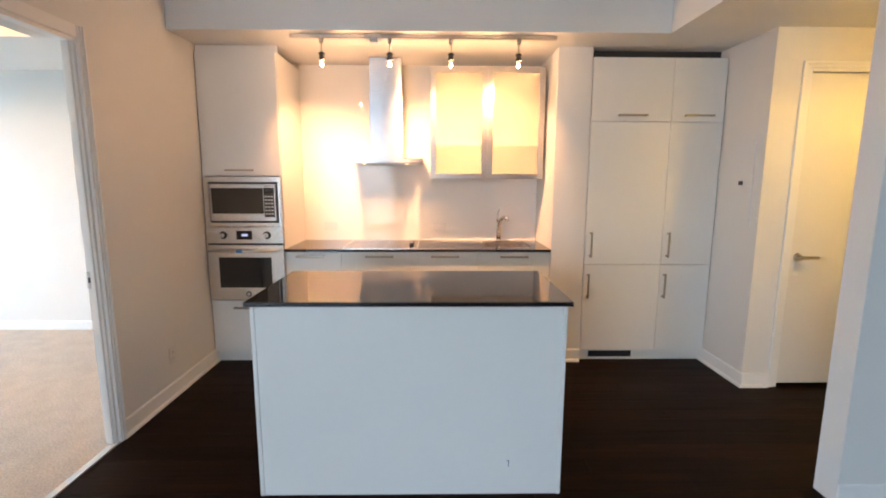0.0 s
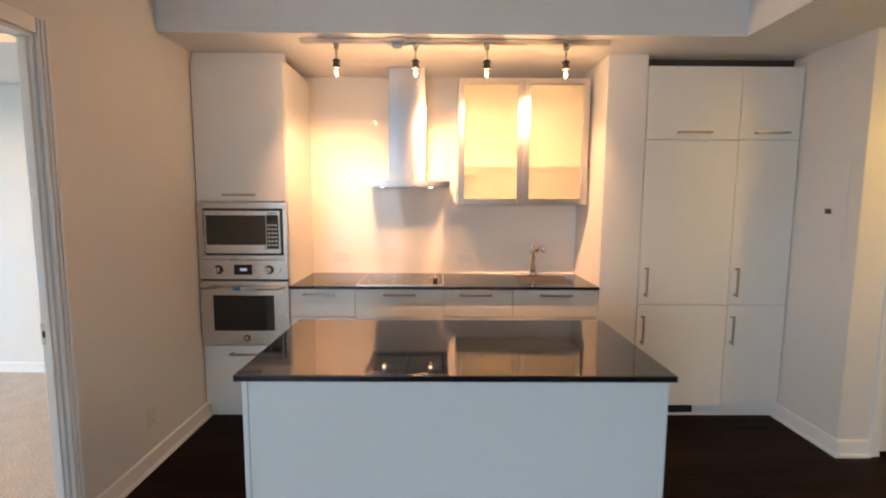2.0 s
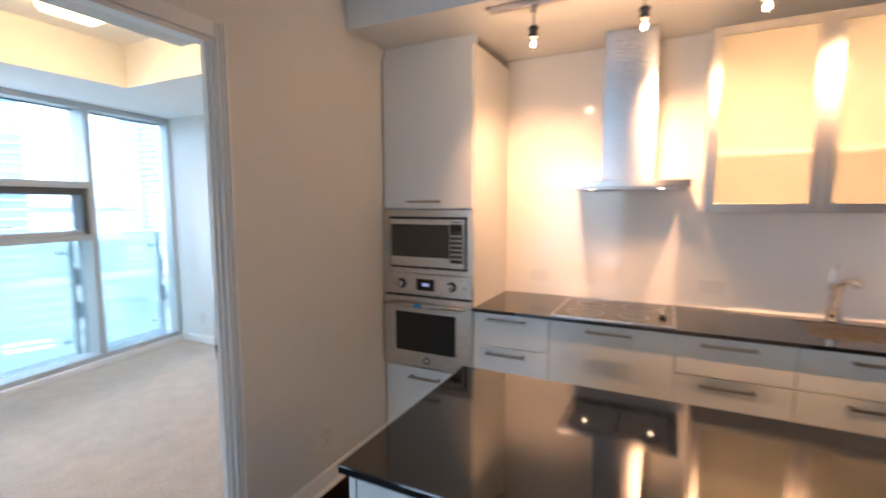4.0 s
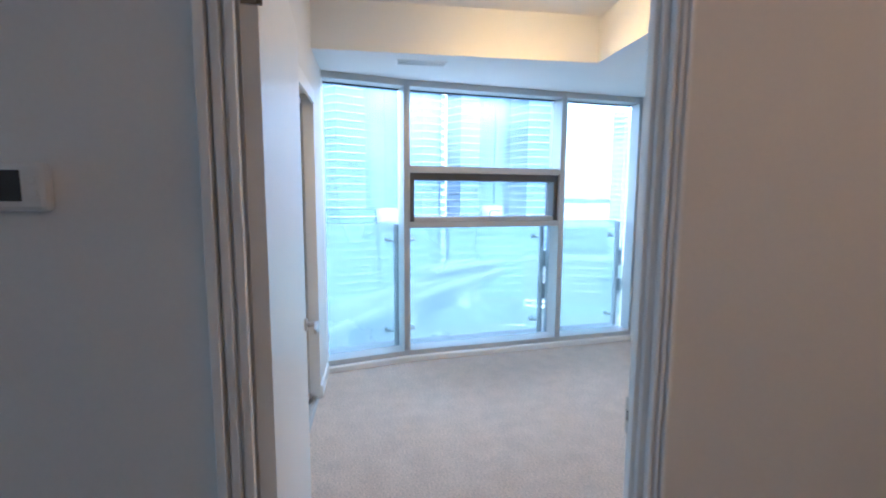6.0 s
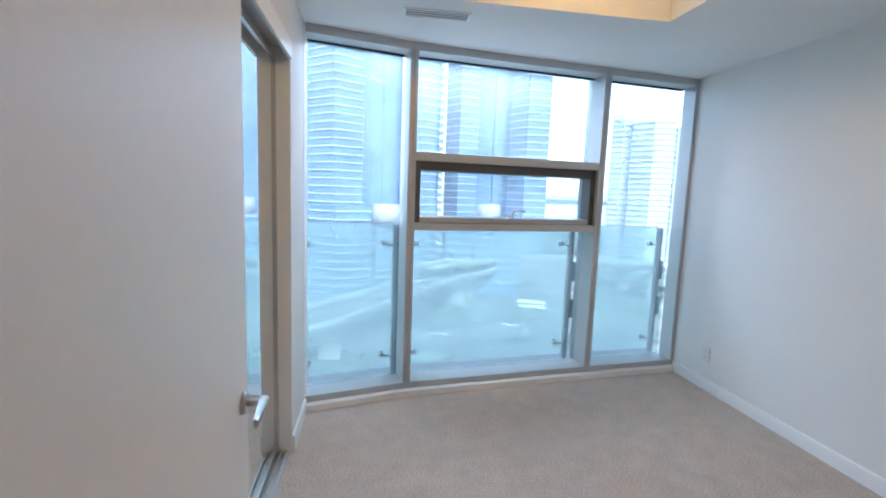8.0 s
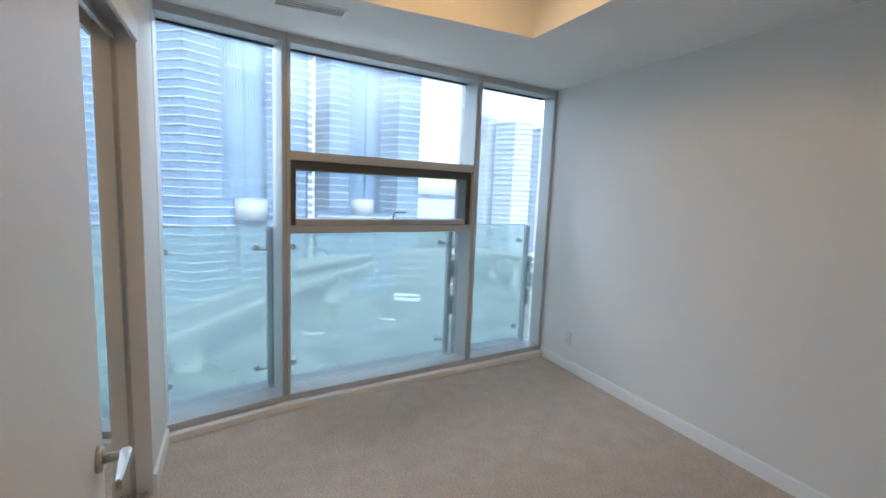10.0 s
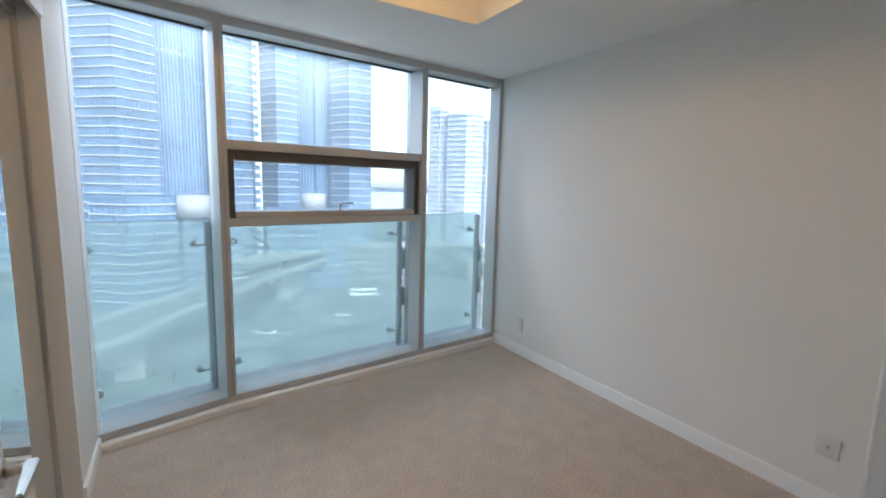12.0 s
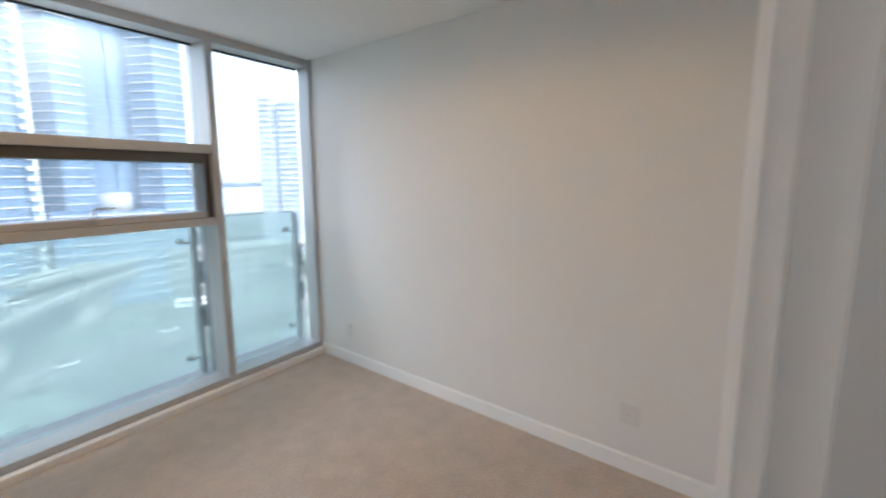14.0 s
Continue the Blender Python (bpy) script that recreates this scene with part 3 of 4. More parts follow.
# glass guards outside the panes
def guard(p, q, gap):
    at, turn, L = facet(p, q)
    g = thing("glass_guard", at, "bluish glass guard panel on metal clamps outside the window", "glass guard", turn, group="guards outside the window")
    y = DEEP + 0.12
    x0, x1 = 0.055, L - gap
    part("panel", boxes((x0 - 0.03, x1 + 0.0, y, y + 0.012, 0.10, 1.20), bevel=0.001), GUARD, g, "bluish glass with a haze film").visible_shadow = False
    part("panel_edge", boxes((x0 - 0.03, x1, y - 0.001, y + 0.013, 1.20, 1.204)), PARAPET, g, "pale polished edge")
    part("post", boxes((x1 - 0.026, x1 + 0.002, y - 0.035, y - 0.004, 0.0, 1.19), bevel=0.002), ALU, g, "grey metal post")
    part("post_edge", boxes((x1 + 0.003, x1 + 0.014, y - 0.038, y - 0.004, 0.0, 1.19), bevel=0.001), BRONZE, g, "dark metal edge of the post")
    for z0 in (0.42, 0.74):
        part("block", boxes((x1 + 0.0145, x1 + 0.042, y - 0.042, y - 0.004, z0, z0 + 0.16), bevel=0.002), GASKET, g, "black rubber block")
    for cz in (1.04, 0.20):
        for cx, s in ((x1 - 0.022, -1), (x0 - 0.02, 1)):
            bm = bmesh.new()
            pts = [(cx, y - 0.02, cz), (cx + s * 0.03, y - 0.026, cz), (cx + s * 0.055, y - 0.03, cz + 0.004), (cx + s * 0.075, y - 0.03, cz + 0.014)]
            sweep(bm, pts, [0.009, 0.008, 0.009, 0.011], 8)
            cyl(bm, (cx + s * 0.072, y - 0.034, cz + 0.012), (cx + s * 0.072, y - 0.002, cz + 0.012), 0.022, seg=14)
            part("clamp", bm, SATIN, g, "curved metal clamp arm")


for p, q, gap in zip(W, W[1:], (0.012, 0.055, 0.022)):
    guard(p, q, gap)
structure("ledge", prism(bmesh.new(), outset(W, 0.21) + outset(W, 0.40)[::-1], -0.2, 0.07), PARAPET, "concrete ledge outside the window", "ledge")

# living room windows behind the start of the walk
def plain_window(name, at, turn, half):
    lw = thing(name, at, "wide aluminium window of the living room", "window", turn, kind="structure")
    k = 3
    for c in range(k):
        a, b = -half + 2 * half * c / k, -half + 2 * half * (c + 1) / k
        part("pane", boxes((a + 0.03, b - 0.03, -0.003, 0.003, 0.13, 2.39)), PANE, lw).visible_shadow = False
        part("window_frame", boxes((a, a + 0.03, -0.05, 0.05, 0.10, 2.42), (b - 0.03, b, -0.05, 0.05, 0.10, 2.42), (a + 0.03, b - 0.03, -0.05, 0.05, 0.10, 0.13), (a + 0.03, b - 0.03, -0.05, 0.05, 2.39, 2.42), bevel=0.003), ALU, lw)


plain_window("window_4", (-1.5, -3.26, 0.0), 0, 1.2)
plain_window("window_5", (-3.46, -1.025, 0.0), 90, 1.975)


# ---- kitchen cabinets ----
def bar_handle(parent, x, z, y, length, upright=False):
    """A flat bar on two feet, standing out of a front at y towards -y."""
    h = length / 2
    bm = bmesh.new()
    if upright:
        box(bm, x - 0.007, x + 0.007, y - 0.036, y - 0.026, z - h, z + h, 0.0025)
        for s in (-1, 1):
            box(bm, x - 0.006, x + 0.006, y - 0.028, y, z + s * (h - 0.012) - 0.006, z + s * (h - 0.012) + 0.006)
    else:
        box(bm, x - h, x + h, y - 0.036, y - 0.026, z - 0.007, z + 0.007, 0.0025)
        for s in (-1, 1):
            box(bm, x + s * (h - 0.012) - 0.006, x + s * (h - 0.012) + 0.006, y - 0.028, y, z - 0.006, z + 0.006)
    return part("handle", bm, HANDLE, parent, "satin metal bar handle")


def front(parent, name, x0, x1, z0, z1, y=0.0, mat=LACQUER, thick=0.019):
    return part(name, boxes((x0 + 0.0022, x1 - 0.0022, y, y + thick, z0 + 0.0022, z1 - 0.0022), bevel=0.0012), mat, parent)


def carcass(parent, x0, x1, z0, z1, depth=0.55, y=0.02):
    return part("body", boxes((x0, x1, y, y + depth, z0, z1)), CARCASS, parent)


# oven tower; local origin at its front left foot
TW = 0.588
tower = thing("oven_cabinet", (LW + 0.004, FRONT - 0.008, 0), "tall white cabinet that houses oven and microwave", "cabinet")
carcass(tower, 0.0, 0.018, 0.09, 2.355, 0.56)
carcass(tower, TW - 0.018, TW, 0.09, 2.355, 0.56)
part("shelf", boxes((0.018, TW - 0.018, 0.03, 0.575, 1.463, 1.481), (0.018, TW - 0.018, 0.03, 0.575, 0.495, 0.512), (0.018, TW - 0.018, 0.56, 0.575, 0.09, 2.355)), CARCASS, tower)
d = front(tower, "door", 0.002, TW - 0.002, 1.468, 2.352)
bar_handle(d, 0.285, 1.508, 0, 0.208)
d = front(tower, "drawer_front", 0.002, TW - 0.002, 0.092, 0.508)
bar_handle(d, 0.285, 0.452, 0, 0.208)
part("plinth", boxes((0.0, TW, 0.045, 0.06, 0.0, 0.09)), LACQUER, tower)
part("filler", boxes((0.0, TW, 0.03, 0.05, 2.357, KC - 0.002)), LACQUER, tower, "white filler strip under the ceiling")

# microwave with a trim frame
mw = thing("microwave", (LW + 0.004 + TW / 2, FRONT - 0.006, 1.087), "built-in stainless microwave with a dark glass door", "microwave")
hw = TW / 2 - 0.004
part("trim_frame", boxes((-hw, hw, -0.012, 0.01, 0.334, 0.374), (-hw, hw, -0.012, 0.01, 0.0, 0.028), (-hw, -hw + 0.036, -0.012, 0.01, 0.028, 0.334), (hw - 0.026, hw, -0.012, 0.01, 0.028, 0.334), bevel=0.002), STEEL, mw, "stainless trim frame")
part("recess", boxes((-hw + 0.036, hw - 0.026, 0.004, 0.4, 0.028, 0.334)), DARK, mw, "black gap round the oven")
x0, x1 = -hw + 0.050, hw - 0.040
mdoor = part("door", boxes((x0, x1 - 0.10, -0.022, 0.003, 0.042, 0.320), bevel=0.003), STEEL, mw, "stainless door")
part("door_window", boxes((x0 + 0.012, x1 - 0.092, -0.0245, -0.0215, 0.098, 0.290)), MWGLASS, mdoor, "dark mesh glass")
mpan = part("control_panel", boxes((x1 - 0.0985, x1, -0.022, 0.003, 0.042, 0.320), bevel=0.003), STEEL, mw, "stainless control panel")
part("panel_glass", boxes((x1 - 0.088, x1 - 0.010, -0.0236, -0.0215, 0.072, 0.294)), MWGLASS, mpan, "dark glass key panel")
part("display", boxes((x1 - 0.080, x1 - 0.018, -0.0244, -0.0230, 0.256, 0.284)), BLACKGLASS, mpan, "black display")
for r in range(6):
    for c in range(3):
        part("button", boxes((x1 - 0.080 + c * 0.0225, x1 - 0.064 + c * 0.0225, -0.0242, -0.0230, 0.092 + r * 0.026, 0.102 + r * 0.026)), HANDLE, mpan)
part("maker_mark", boxes((x1 - 0.080, x1 - 0.018, -0.0236, -0.0215, 0.302, 0.308)), DARK, mpan)

# oven
oven = thing("oven", (LW + 0.004 + TW / 2, FRONT - 0.006, 0.513), "built-in stainless oven with a dark glass door", "oven")
ctl = part("control_panel", boxes((-hw, hw, -0.014, 0.3, 0.444, 0.571), bevel=0.003), STEEL, oven, "stainless control panel")
part("display", boxes((-0.062, 0.055, -0.0165, -0.013, 0.474, 0.542), bevel=0.001), BLACKGLASS, ctl, "black display")
part("clock", boxes((-0.022, 0.022, -0.0172, -0.0162, 0.500, 0.518)), DISPLAY, ctl, "lit blue clock digits")
for kx in (-0.163, 0.168):
    # the knob's shadow is put into the ring's dark colour
    bm = cyl(bmesh.new(), (kx, -0.014, 0.508), (kx, -0.018, 0.508), 0.030, seg=28)
    part("knob_ring", bm, DARK, ctl, "knob ring, coloured dark as the knob's shadow")
    bm = cyl(bmesh.new(), (kx, -0.018, 0.508), (kx, -0.048, 0.508), 0.021, 0.018, seg=24)
    box(bm, kx - 0.004, kx + 0.004, -0.056, -0.044, 0.490, 0.526, 0.001)
    part("knob", bm, CHROME, ctl, "chrome knob")
part("slot", boxes((-hw + 0.004, hw - 0.004, -0.006, 0.3, 0.432, 0.446)), DARK, oven, "dark vent slot")
od = part("door", boxes((-hw, hw, -0.020, 0.02, 0.004, 0.432), bevel=0.004), STEEL, oven, "stainless oven door")
part("door_window", boxes((-0.205, 0.195, -0.0225, -0.0195, 0.100, 0.338), bevel=0.001), BLACKGLASS, od, "black glass")
bm = bmesh.new()
cyl(bm, (-0.262, -0.058, 0.392), (0.262, -0.058, 0.392), 0.011, seg=16)
for s in (-1, 1):
    cyl(bm, (s * 0.240, -0.018, 0.392), (s * 0.240, -0.058, 0.392), 0.010, seg=12)
part("handle", bm, STEEL, od, "round stainless bar handle")
part("tape", boxes((-0.050, -0.004, -0.0715, -0.069, 0.380, 0.402)), TAPE, od, "blue tape on the handle")
part("badge", cyl(bmesh.new(), (0.008, -0.0235, 0.050), (0.008, -0.0195, 0.050), 0.021, seg=28), DARK, od, "round dark badge")
part("badge_ring", cyl(bmesh.new(), (0.008, -0.0242, 0.050), (0.008, -0.0225, 0.050), 0.013, seg=24), SATIN, od)

# base units under the long counter
UNITS = ((-0.368, 0.062, "drawers"), (0.062, 0.655, "pan"), (0.655, 1.117, "drawers"), (1.117, 1.688, "sink"))
for x0, x1, kind in UNITS:
    lab = {"drawers": "white lacquered kitchen drawer unit", "pan": "white lacquered unit with deep pan drawers", "sink": "white lacquered sink unit"}[kind]
    u = thing("base_cabinet", (x0, FRONT + 0.012, 0), lab, "cabinet", group="base cabinets under the counter")
    w = x1 - x0
    carcass(u, 0, w, 0.09, 0.70 if kind == "sink" else 0.888, 0.53)
    part("plinth", boxes((0, w, 0.05, 0.065, 0.0, 0.09)), LACQUER, u)
    zs = {"drawers": (0.092, 0.40, 0.70, 0.889), "pan": (0.092, 0.48, 0.889), "sink": (0.092, 0.70, 0.889)}[kind]
    for z0, z1 in zip(zs, zs[1:]):
        f = front(u, "drawer_front", 0, w, z0, z1)
        hx = {"drawers": w / 2 - 0.02, "pan": w / 2 - 0.0, "sink": w / 2}[kind]
        bar_handle(f, hx, z1 - 0.036, 0, 0.218)

# counter with the sink cut out
SX0, SX1, SY0, SY1 = 1.19, 1.56, 4.20, 4.53
ct = thing("countertop", (0, 0, 0.88), "polished black stone counter along the back wall", "countertop")
yb = BACK - 0.012
for row in ((-0.368, SX0, FRONT - 0.008, yb, 0.011, 0.03), (SX1, 1.688, FRONT - 0.008, yb, 0.011, 0.03), (SX0, SX1, FRONT - 0.008, SY0, 0.011, 0.03), (SX0, SX1, SY1, yb, 0.011, 0.03)):
    part("slab", boxes(row), STONE, ct)
sink = thing("sink", ((SX0 + SX1) / 2, (SY0 + SY1) / 2, 0.88), "undermounted stainless sink bowl", "sink")
a, b, dp = (SX1 - SX0) / 2 - 0.004, (SY1 - SY0) / 2 - 0.004, -0.17
part("bowl", boxes((-a, -a + 0.003, -b, b, dp, 0.028), (a - 0.003, a, -b, b, dp, 0.028), (-a + 0.003, a - 0.003, -b, -b + 0.003, dp, 0.028), (-a + 0.003, a - 0.003, b - 0.003, b, dp, 0.028), (-a, a, -b, b, dp - 0.003, dp)), STEEL, sink)
bm = cyl(bmesh.new(), (0, 0.02, dp), (0, 0.02, dp + 0.004), 0.045, seg=24)
part("drain", bm, CHROME, sink, "chrome drain")

tap = thing("tap", (1.347, 4.575, 0.91), "chrome single-lever kitchen tap", "tap")
bm = cyl(bmesh.new(), (0, 0, 0), (0, 0, 0.012), 0.026, 0.024)
part("base", bm, CHROME, tap)
bm = sweep(bmesh.new(), [(0, 0, 0.01), (0, 0, 0.08), (0.002, -0.003, 0.14), (0.012, -0.02, 0.185), (0.032, -0.055, 0.212), (0.055, -0.095, 0.212), (0.060, -0.105, 0.190)], [0.021, 0.020, 0.018, 0.017, 0.016, 0.017, 0.018], 16)
part("spout", bm, CHROME, tap)
bm = sweep(bmesh.new(), [(-0.004, 0.004, 0.16), (-0.012, 0.006, 0.20), (-0.008, 0.006, 0.245), (0.006, 0.002, 0.285)], [0.013, 0.010, 0.007, 0.005], 12)
part("lever", bm, CHROME, tap)

hob = thing("cooktop", (0.36, 4.34, 0.91), "flush black glass cooktop with a steel rim", "cooktop")
part("glass", boxes((-0.285, 0.285, -0.245, 0.245, 0.0, 0.004), bevel=0.001), BLACKGLASS, hob)
part("rim", boxes((-0.292, 0.292, -0.253, -0.245, 0.0, 0.006), (-0.292, 0.292, 0.245, 0.253, 0.0, 0.006), (-0.292, -0.285, -0.245, 0.245, 0.0, 0.006), (0.285, 0.292, -0.245, 0.245, 0.0, 0.006)), STEEL, hob, "thin steel rim")
for ex, ey, er in ((-0.14, 0.11, 0.075), (0.12, 0.12, 0.09), (-0.14, -0.11, 0.09), (0.10, -0.11, 0.07)):
    bm = bmesh.new()
    for k in range(32):
        a0, a1 = 2 * math.pi * k / 32, 2 * math.pi * (k + 1) / 32
        bm.faces.new([bm.verts.new((ex + r * math.cos(t), ey + r * math.sin(t), 0.0046)) for r, t in ((er, a0), (er, a1), (er - 0.003, a1), (er - 0.003, a0))])
    part("burner_ring", bm, SATIN, hob, "printed burner ring")
for k in range(4):
    part("control_knob", cyl(bmesh.new(), (0.235, -0.075 + k * 0.05, 0.004), (0.235, -0.075 + k * 0.05, 0.026), 0.017, 0.015, 20), DARK, hob, "dark knob with a pale top")
    part("knob_top", cyl(bmesh.new(), (0.235, -0.075 + k * 0.05, 0.026), (0.235, -0.075 + k * 0.05, 0.028), 0.012, seg=18), CHROME, hob)

structure("backsplash", boxes((-0.372, 0.655, BACK - 0.010, BACK - 0.002, 0.905, KC - 0.004), (0.657, 1.688, BACK - 0.010, BACK - 0.002, 0.905, KC - 0.004)), BACKSPLASH, "glossy white glass backsplash panels", "backsplash")


def outlet(at, turn, label="white double wall outlet", wide=False):
    o = thing("wall_outlet", at, label, "outlet", turn)
    w = 0.058 if wide else 0.036
    part("cover", boxes((-w, w, -0.006, 0, -0.058, 0.058), bevel=0.002), PLASTIC, o)
    for z in (-0.022, 0.022):
        s = part("socket", boxes((-0.017, 0.017, -0.008, -0.005, z - 0.014, z + 0.014), bevel=0.002), PLASTIC, o)
        part("slots", boxes((-0.008, -0.006, -0.0086, -0.0078, z - 0.004, z + 0.006), (0.006, 0.008, -0.0086, -0.0078, z - 0.004, z + 0.006)), DARK, s)
    return o


for ox in (-0.14, 0.83):
    o = thing("wall_outlet", (ox, BACK - 0.010, 1.03), "white horizontal outlet on the backsplash", "outlet")
    part("cover", boxes((-0.058, 0.058, -0.005, 0, -0.036, 0.036), bevel=0.002), PLASTIC, o)
    for x in (-0.022, 0.022):
        part("socket", boxes((x - 0.014, x + 0.014, -0.007, -0.004, -0.017, 0.017), bevel=0.002), PLASTIC, o)
outlet((LW, 3.50, 0.285), 90)
outlet((-3.866, NORTH, 0.27), 0)
o = thing("wall_plate", (-1.660, NORTH, 0.30), "square white cable plate on the wall", "wall plate")
part("cover", boxes((-0.046, 0.046, -0.006, 0, -0.052, 0.052), bevel=0.002), PLASTIC, o)
part("jack", cyl(bmesh.new(), (0, -0.006, 0), (0, -0.012, 0), 0.006, seg=14), SATIN, o, "small metal jack")

# cooker hood: thin canopy and chimney
hood = thing("cooker_hood", (0.392, BACK - 0.012, 1.575), "stainless chimney cooker hood with a thin flat canopy", "cooker hood")
part("canopy", boxes((-0.30, 0.30, -0.45, 0, 0.0, 0.036), bevel=0.003), HOODSTEEL, hood)
part("filter", boxes((-0.25, -0.006, -0.40, -0.10, -0.004, 0.001), (0.006, 0.25, -0.40, -0.10, -0.004, 0.001)), SATIN, hood, "grease filters")
part("chimney", boxes((-0.128, 0.128, -0.27, -0.0, 0.036, KC - 1.575 - 0.004), bevel=0.003), HOODSTEEL, hood)
part("chimney_sleeve", boxes((-0.131, 0.131, -0.273, -0.0, 0.036, 0.58), bevel=0.003), HOODSTEEL, hood)
for lx in (-0.17, 0.17):
    part("hood_light", cyl(bmesh.new(), (lx, -0.33, -0.0055), (lx, -0.33, -0.003), 0.011, seg=22), HOODBULB, hood, "small lit hood light")

# wall cabinet with frosted doors
wc = thing("wall_cabinet", (0.752, BACK - 0.012, 1.452), "white wall cabinet with two frosted glass doors in metal frames", "wall cabinet")
cw, chh, cd = 0.905, 0.865, 0.31
part("body", boxes((0, 0.018, -cd, 0, 0, chh), (cw - 0.018, cw, -cd, 0, 0, chh), (0.018, cw - 0.018, -cd, 0, 0, 0.018), (0.018, cw - 0.018, -cd, 0, chh - 0.018, chh), (0.018, cw - 0.018, -0.012, 0, 0.018, chh - 0.018)), LACQUER, wc)
part("shelf", boxes((0.018, cw - 0.018, -cd, -0.012, 0.275, 0.293)), LACQUER, wc)
for a, b in ((0.0, 0.4515), (0.4535, cw)):
    y0, y1, fr = -cd - 0.022, -cd - 0.002, 0.042
    dr = part("door", boxes((a, a + fr, y0, y1, 0, chh), (b - fr, b, y0, y1, 0, chh), (a + fr, b - fr, y0, y1, 0, fr), (a + fr, b - fr, y0, y1, chh - fr, chh), bevel=0.0015), SATIN, wc, "metal-framed door")
    part("frosted_pane", boxes((a + fr - 0.005, b - fr + 0.005, y0 + 0.008, y0 + 0.013, fr - 0.005, chh - fr + 0.005)), FROSTED, dr, "frosted glass")

# pantry wall: four doors below, two lift doors above
px0, px1, pm = 1.950, 2.948, 2.552
for x0, x1, lab in ((px0, pm, "tall white cabinet over a concealed fridge"), (pm, px1, "tall narrow white pantry cabinet")):
    u = thing("pantry_cabinet", (x0, FRONT - 0.002, 0), lab, "cabinet", group="tall pantry cabinets")
    w = x1 - x0
    carcass(u, 0, w, 0.09, 2.335, 0.55)
    d = front(u, "door", 0, w, 1.876, 2.337)
    bar_handle(d, w / 2 + 0.005, 1.922, 0, 0.218)
    d = front(u, "door", 0, w, 0.793, 1.876)
    bar_handle(d, 0.042, 0.95, 0, 0.196, True)
    d = front(u, "door", 0, w, 0.092, 0.793)
    bar_handle(d, 0.034, 0.625, 0, 0.196, True)
    part("plinth", boxes((0, w, 0.045, 0.06, 0.0, 0.09)), LACQUER, u)
# the shade of the gap is put into a dark board
structure("pantry_gap", boxes((px0, px1, FRONT + 0.10, FRONT + 0.12, 2.338, KC)), SHADOW_GAP, "dark board painted as the gap's shade over the pantry", "gap")
vent = thing("plinth_vent", (2.21, FRONT + 0.042, 0.047), "dark slotted vent in the pantry plinth", "vent")
part("backing", boxes((-0.175, 0.175, -0.001, 0, -0.026, 0.026)), DARK, vent)
for k in range(5):
    part("slat", boxes((-0.172, 0.172, -0.006, -0.002, -0.023 + k * 0.0105, -0.018 + k * 0.0105)), DARK, vent)

# electric panel cover on the side wall
ep = thing("electric_panel", (2.955, 3.80, 1.42), "white painted electric panel cover with a black latch", "electric panel", -90)
part("cover", boxes((-0.115, 0.115, -0.008, 0, -0.30, 0.30), bevel=0.002), WALL, ep)
part("hinge", boxes((0.104, 0.113, -0.014, -0.006, -0.28, 0.28), bevel=0.002), WALL, ep)
part("latch", boxes((-0.02, 0.02, -0.014, -0.007, -0.008, 0.022), bevel=0.002), DARK, ep, "black latch")

# ---- island ----
isl = thing("kitchen_island", (0.680, 2.487, 0), "white kitchen island with a polished black stone top", "kitchen island")
part("top", boxes((-0.712, 0.712, 0.0, 0.692, 0.899, 0.920), bevel=0.003), STONE, isl, "polished black stone top")
part("front_panel", boxes((-0.671, 0.671, 0.016, 0.034, 0.0, 0.898)), LACQUER, isl, "white front panel")
for s in (-1, 1):
    a, b = sorted((s * 0.672, s * 0.690))
    part("side_panel", boxes((a, b, 0.012, 0.66, 0.0, 0.898), bevel=0.001), LACQUER, isl)
part("body", boxes((-0.671, 0.671, 0.035, 0.64, 0.09, 0.898)), CARCASS, isl)
for k in range(3):
    a = -0.671 + k * 0.447
    part("door", boxes((a + 0.002, a + 0.445, 0.641, 0.659, 0.092, 0.896), bevel=0.001), LACQUER, isl)
part("pencil_mark", boxes((0.447, 0.4505, 0.0145, 0.0165, 0.138, 0.168), (0.440, 0.447, 0.0145, 0.0165, 0.165, 0.168)), INK, isl, "small dark pencil mark")

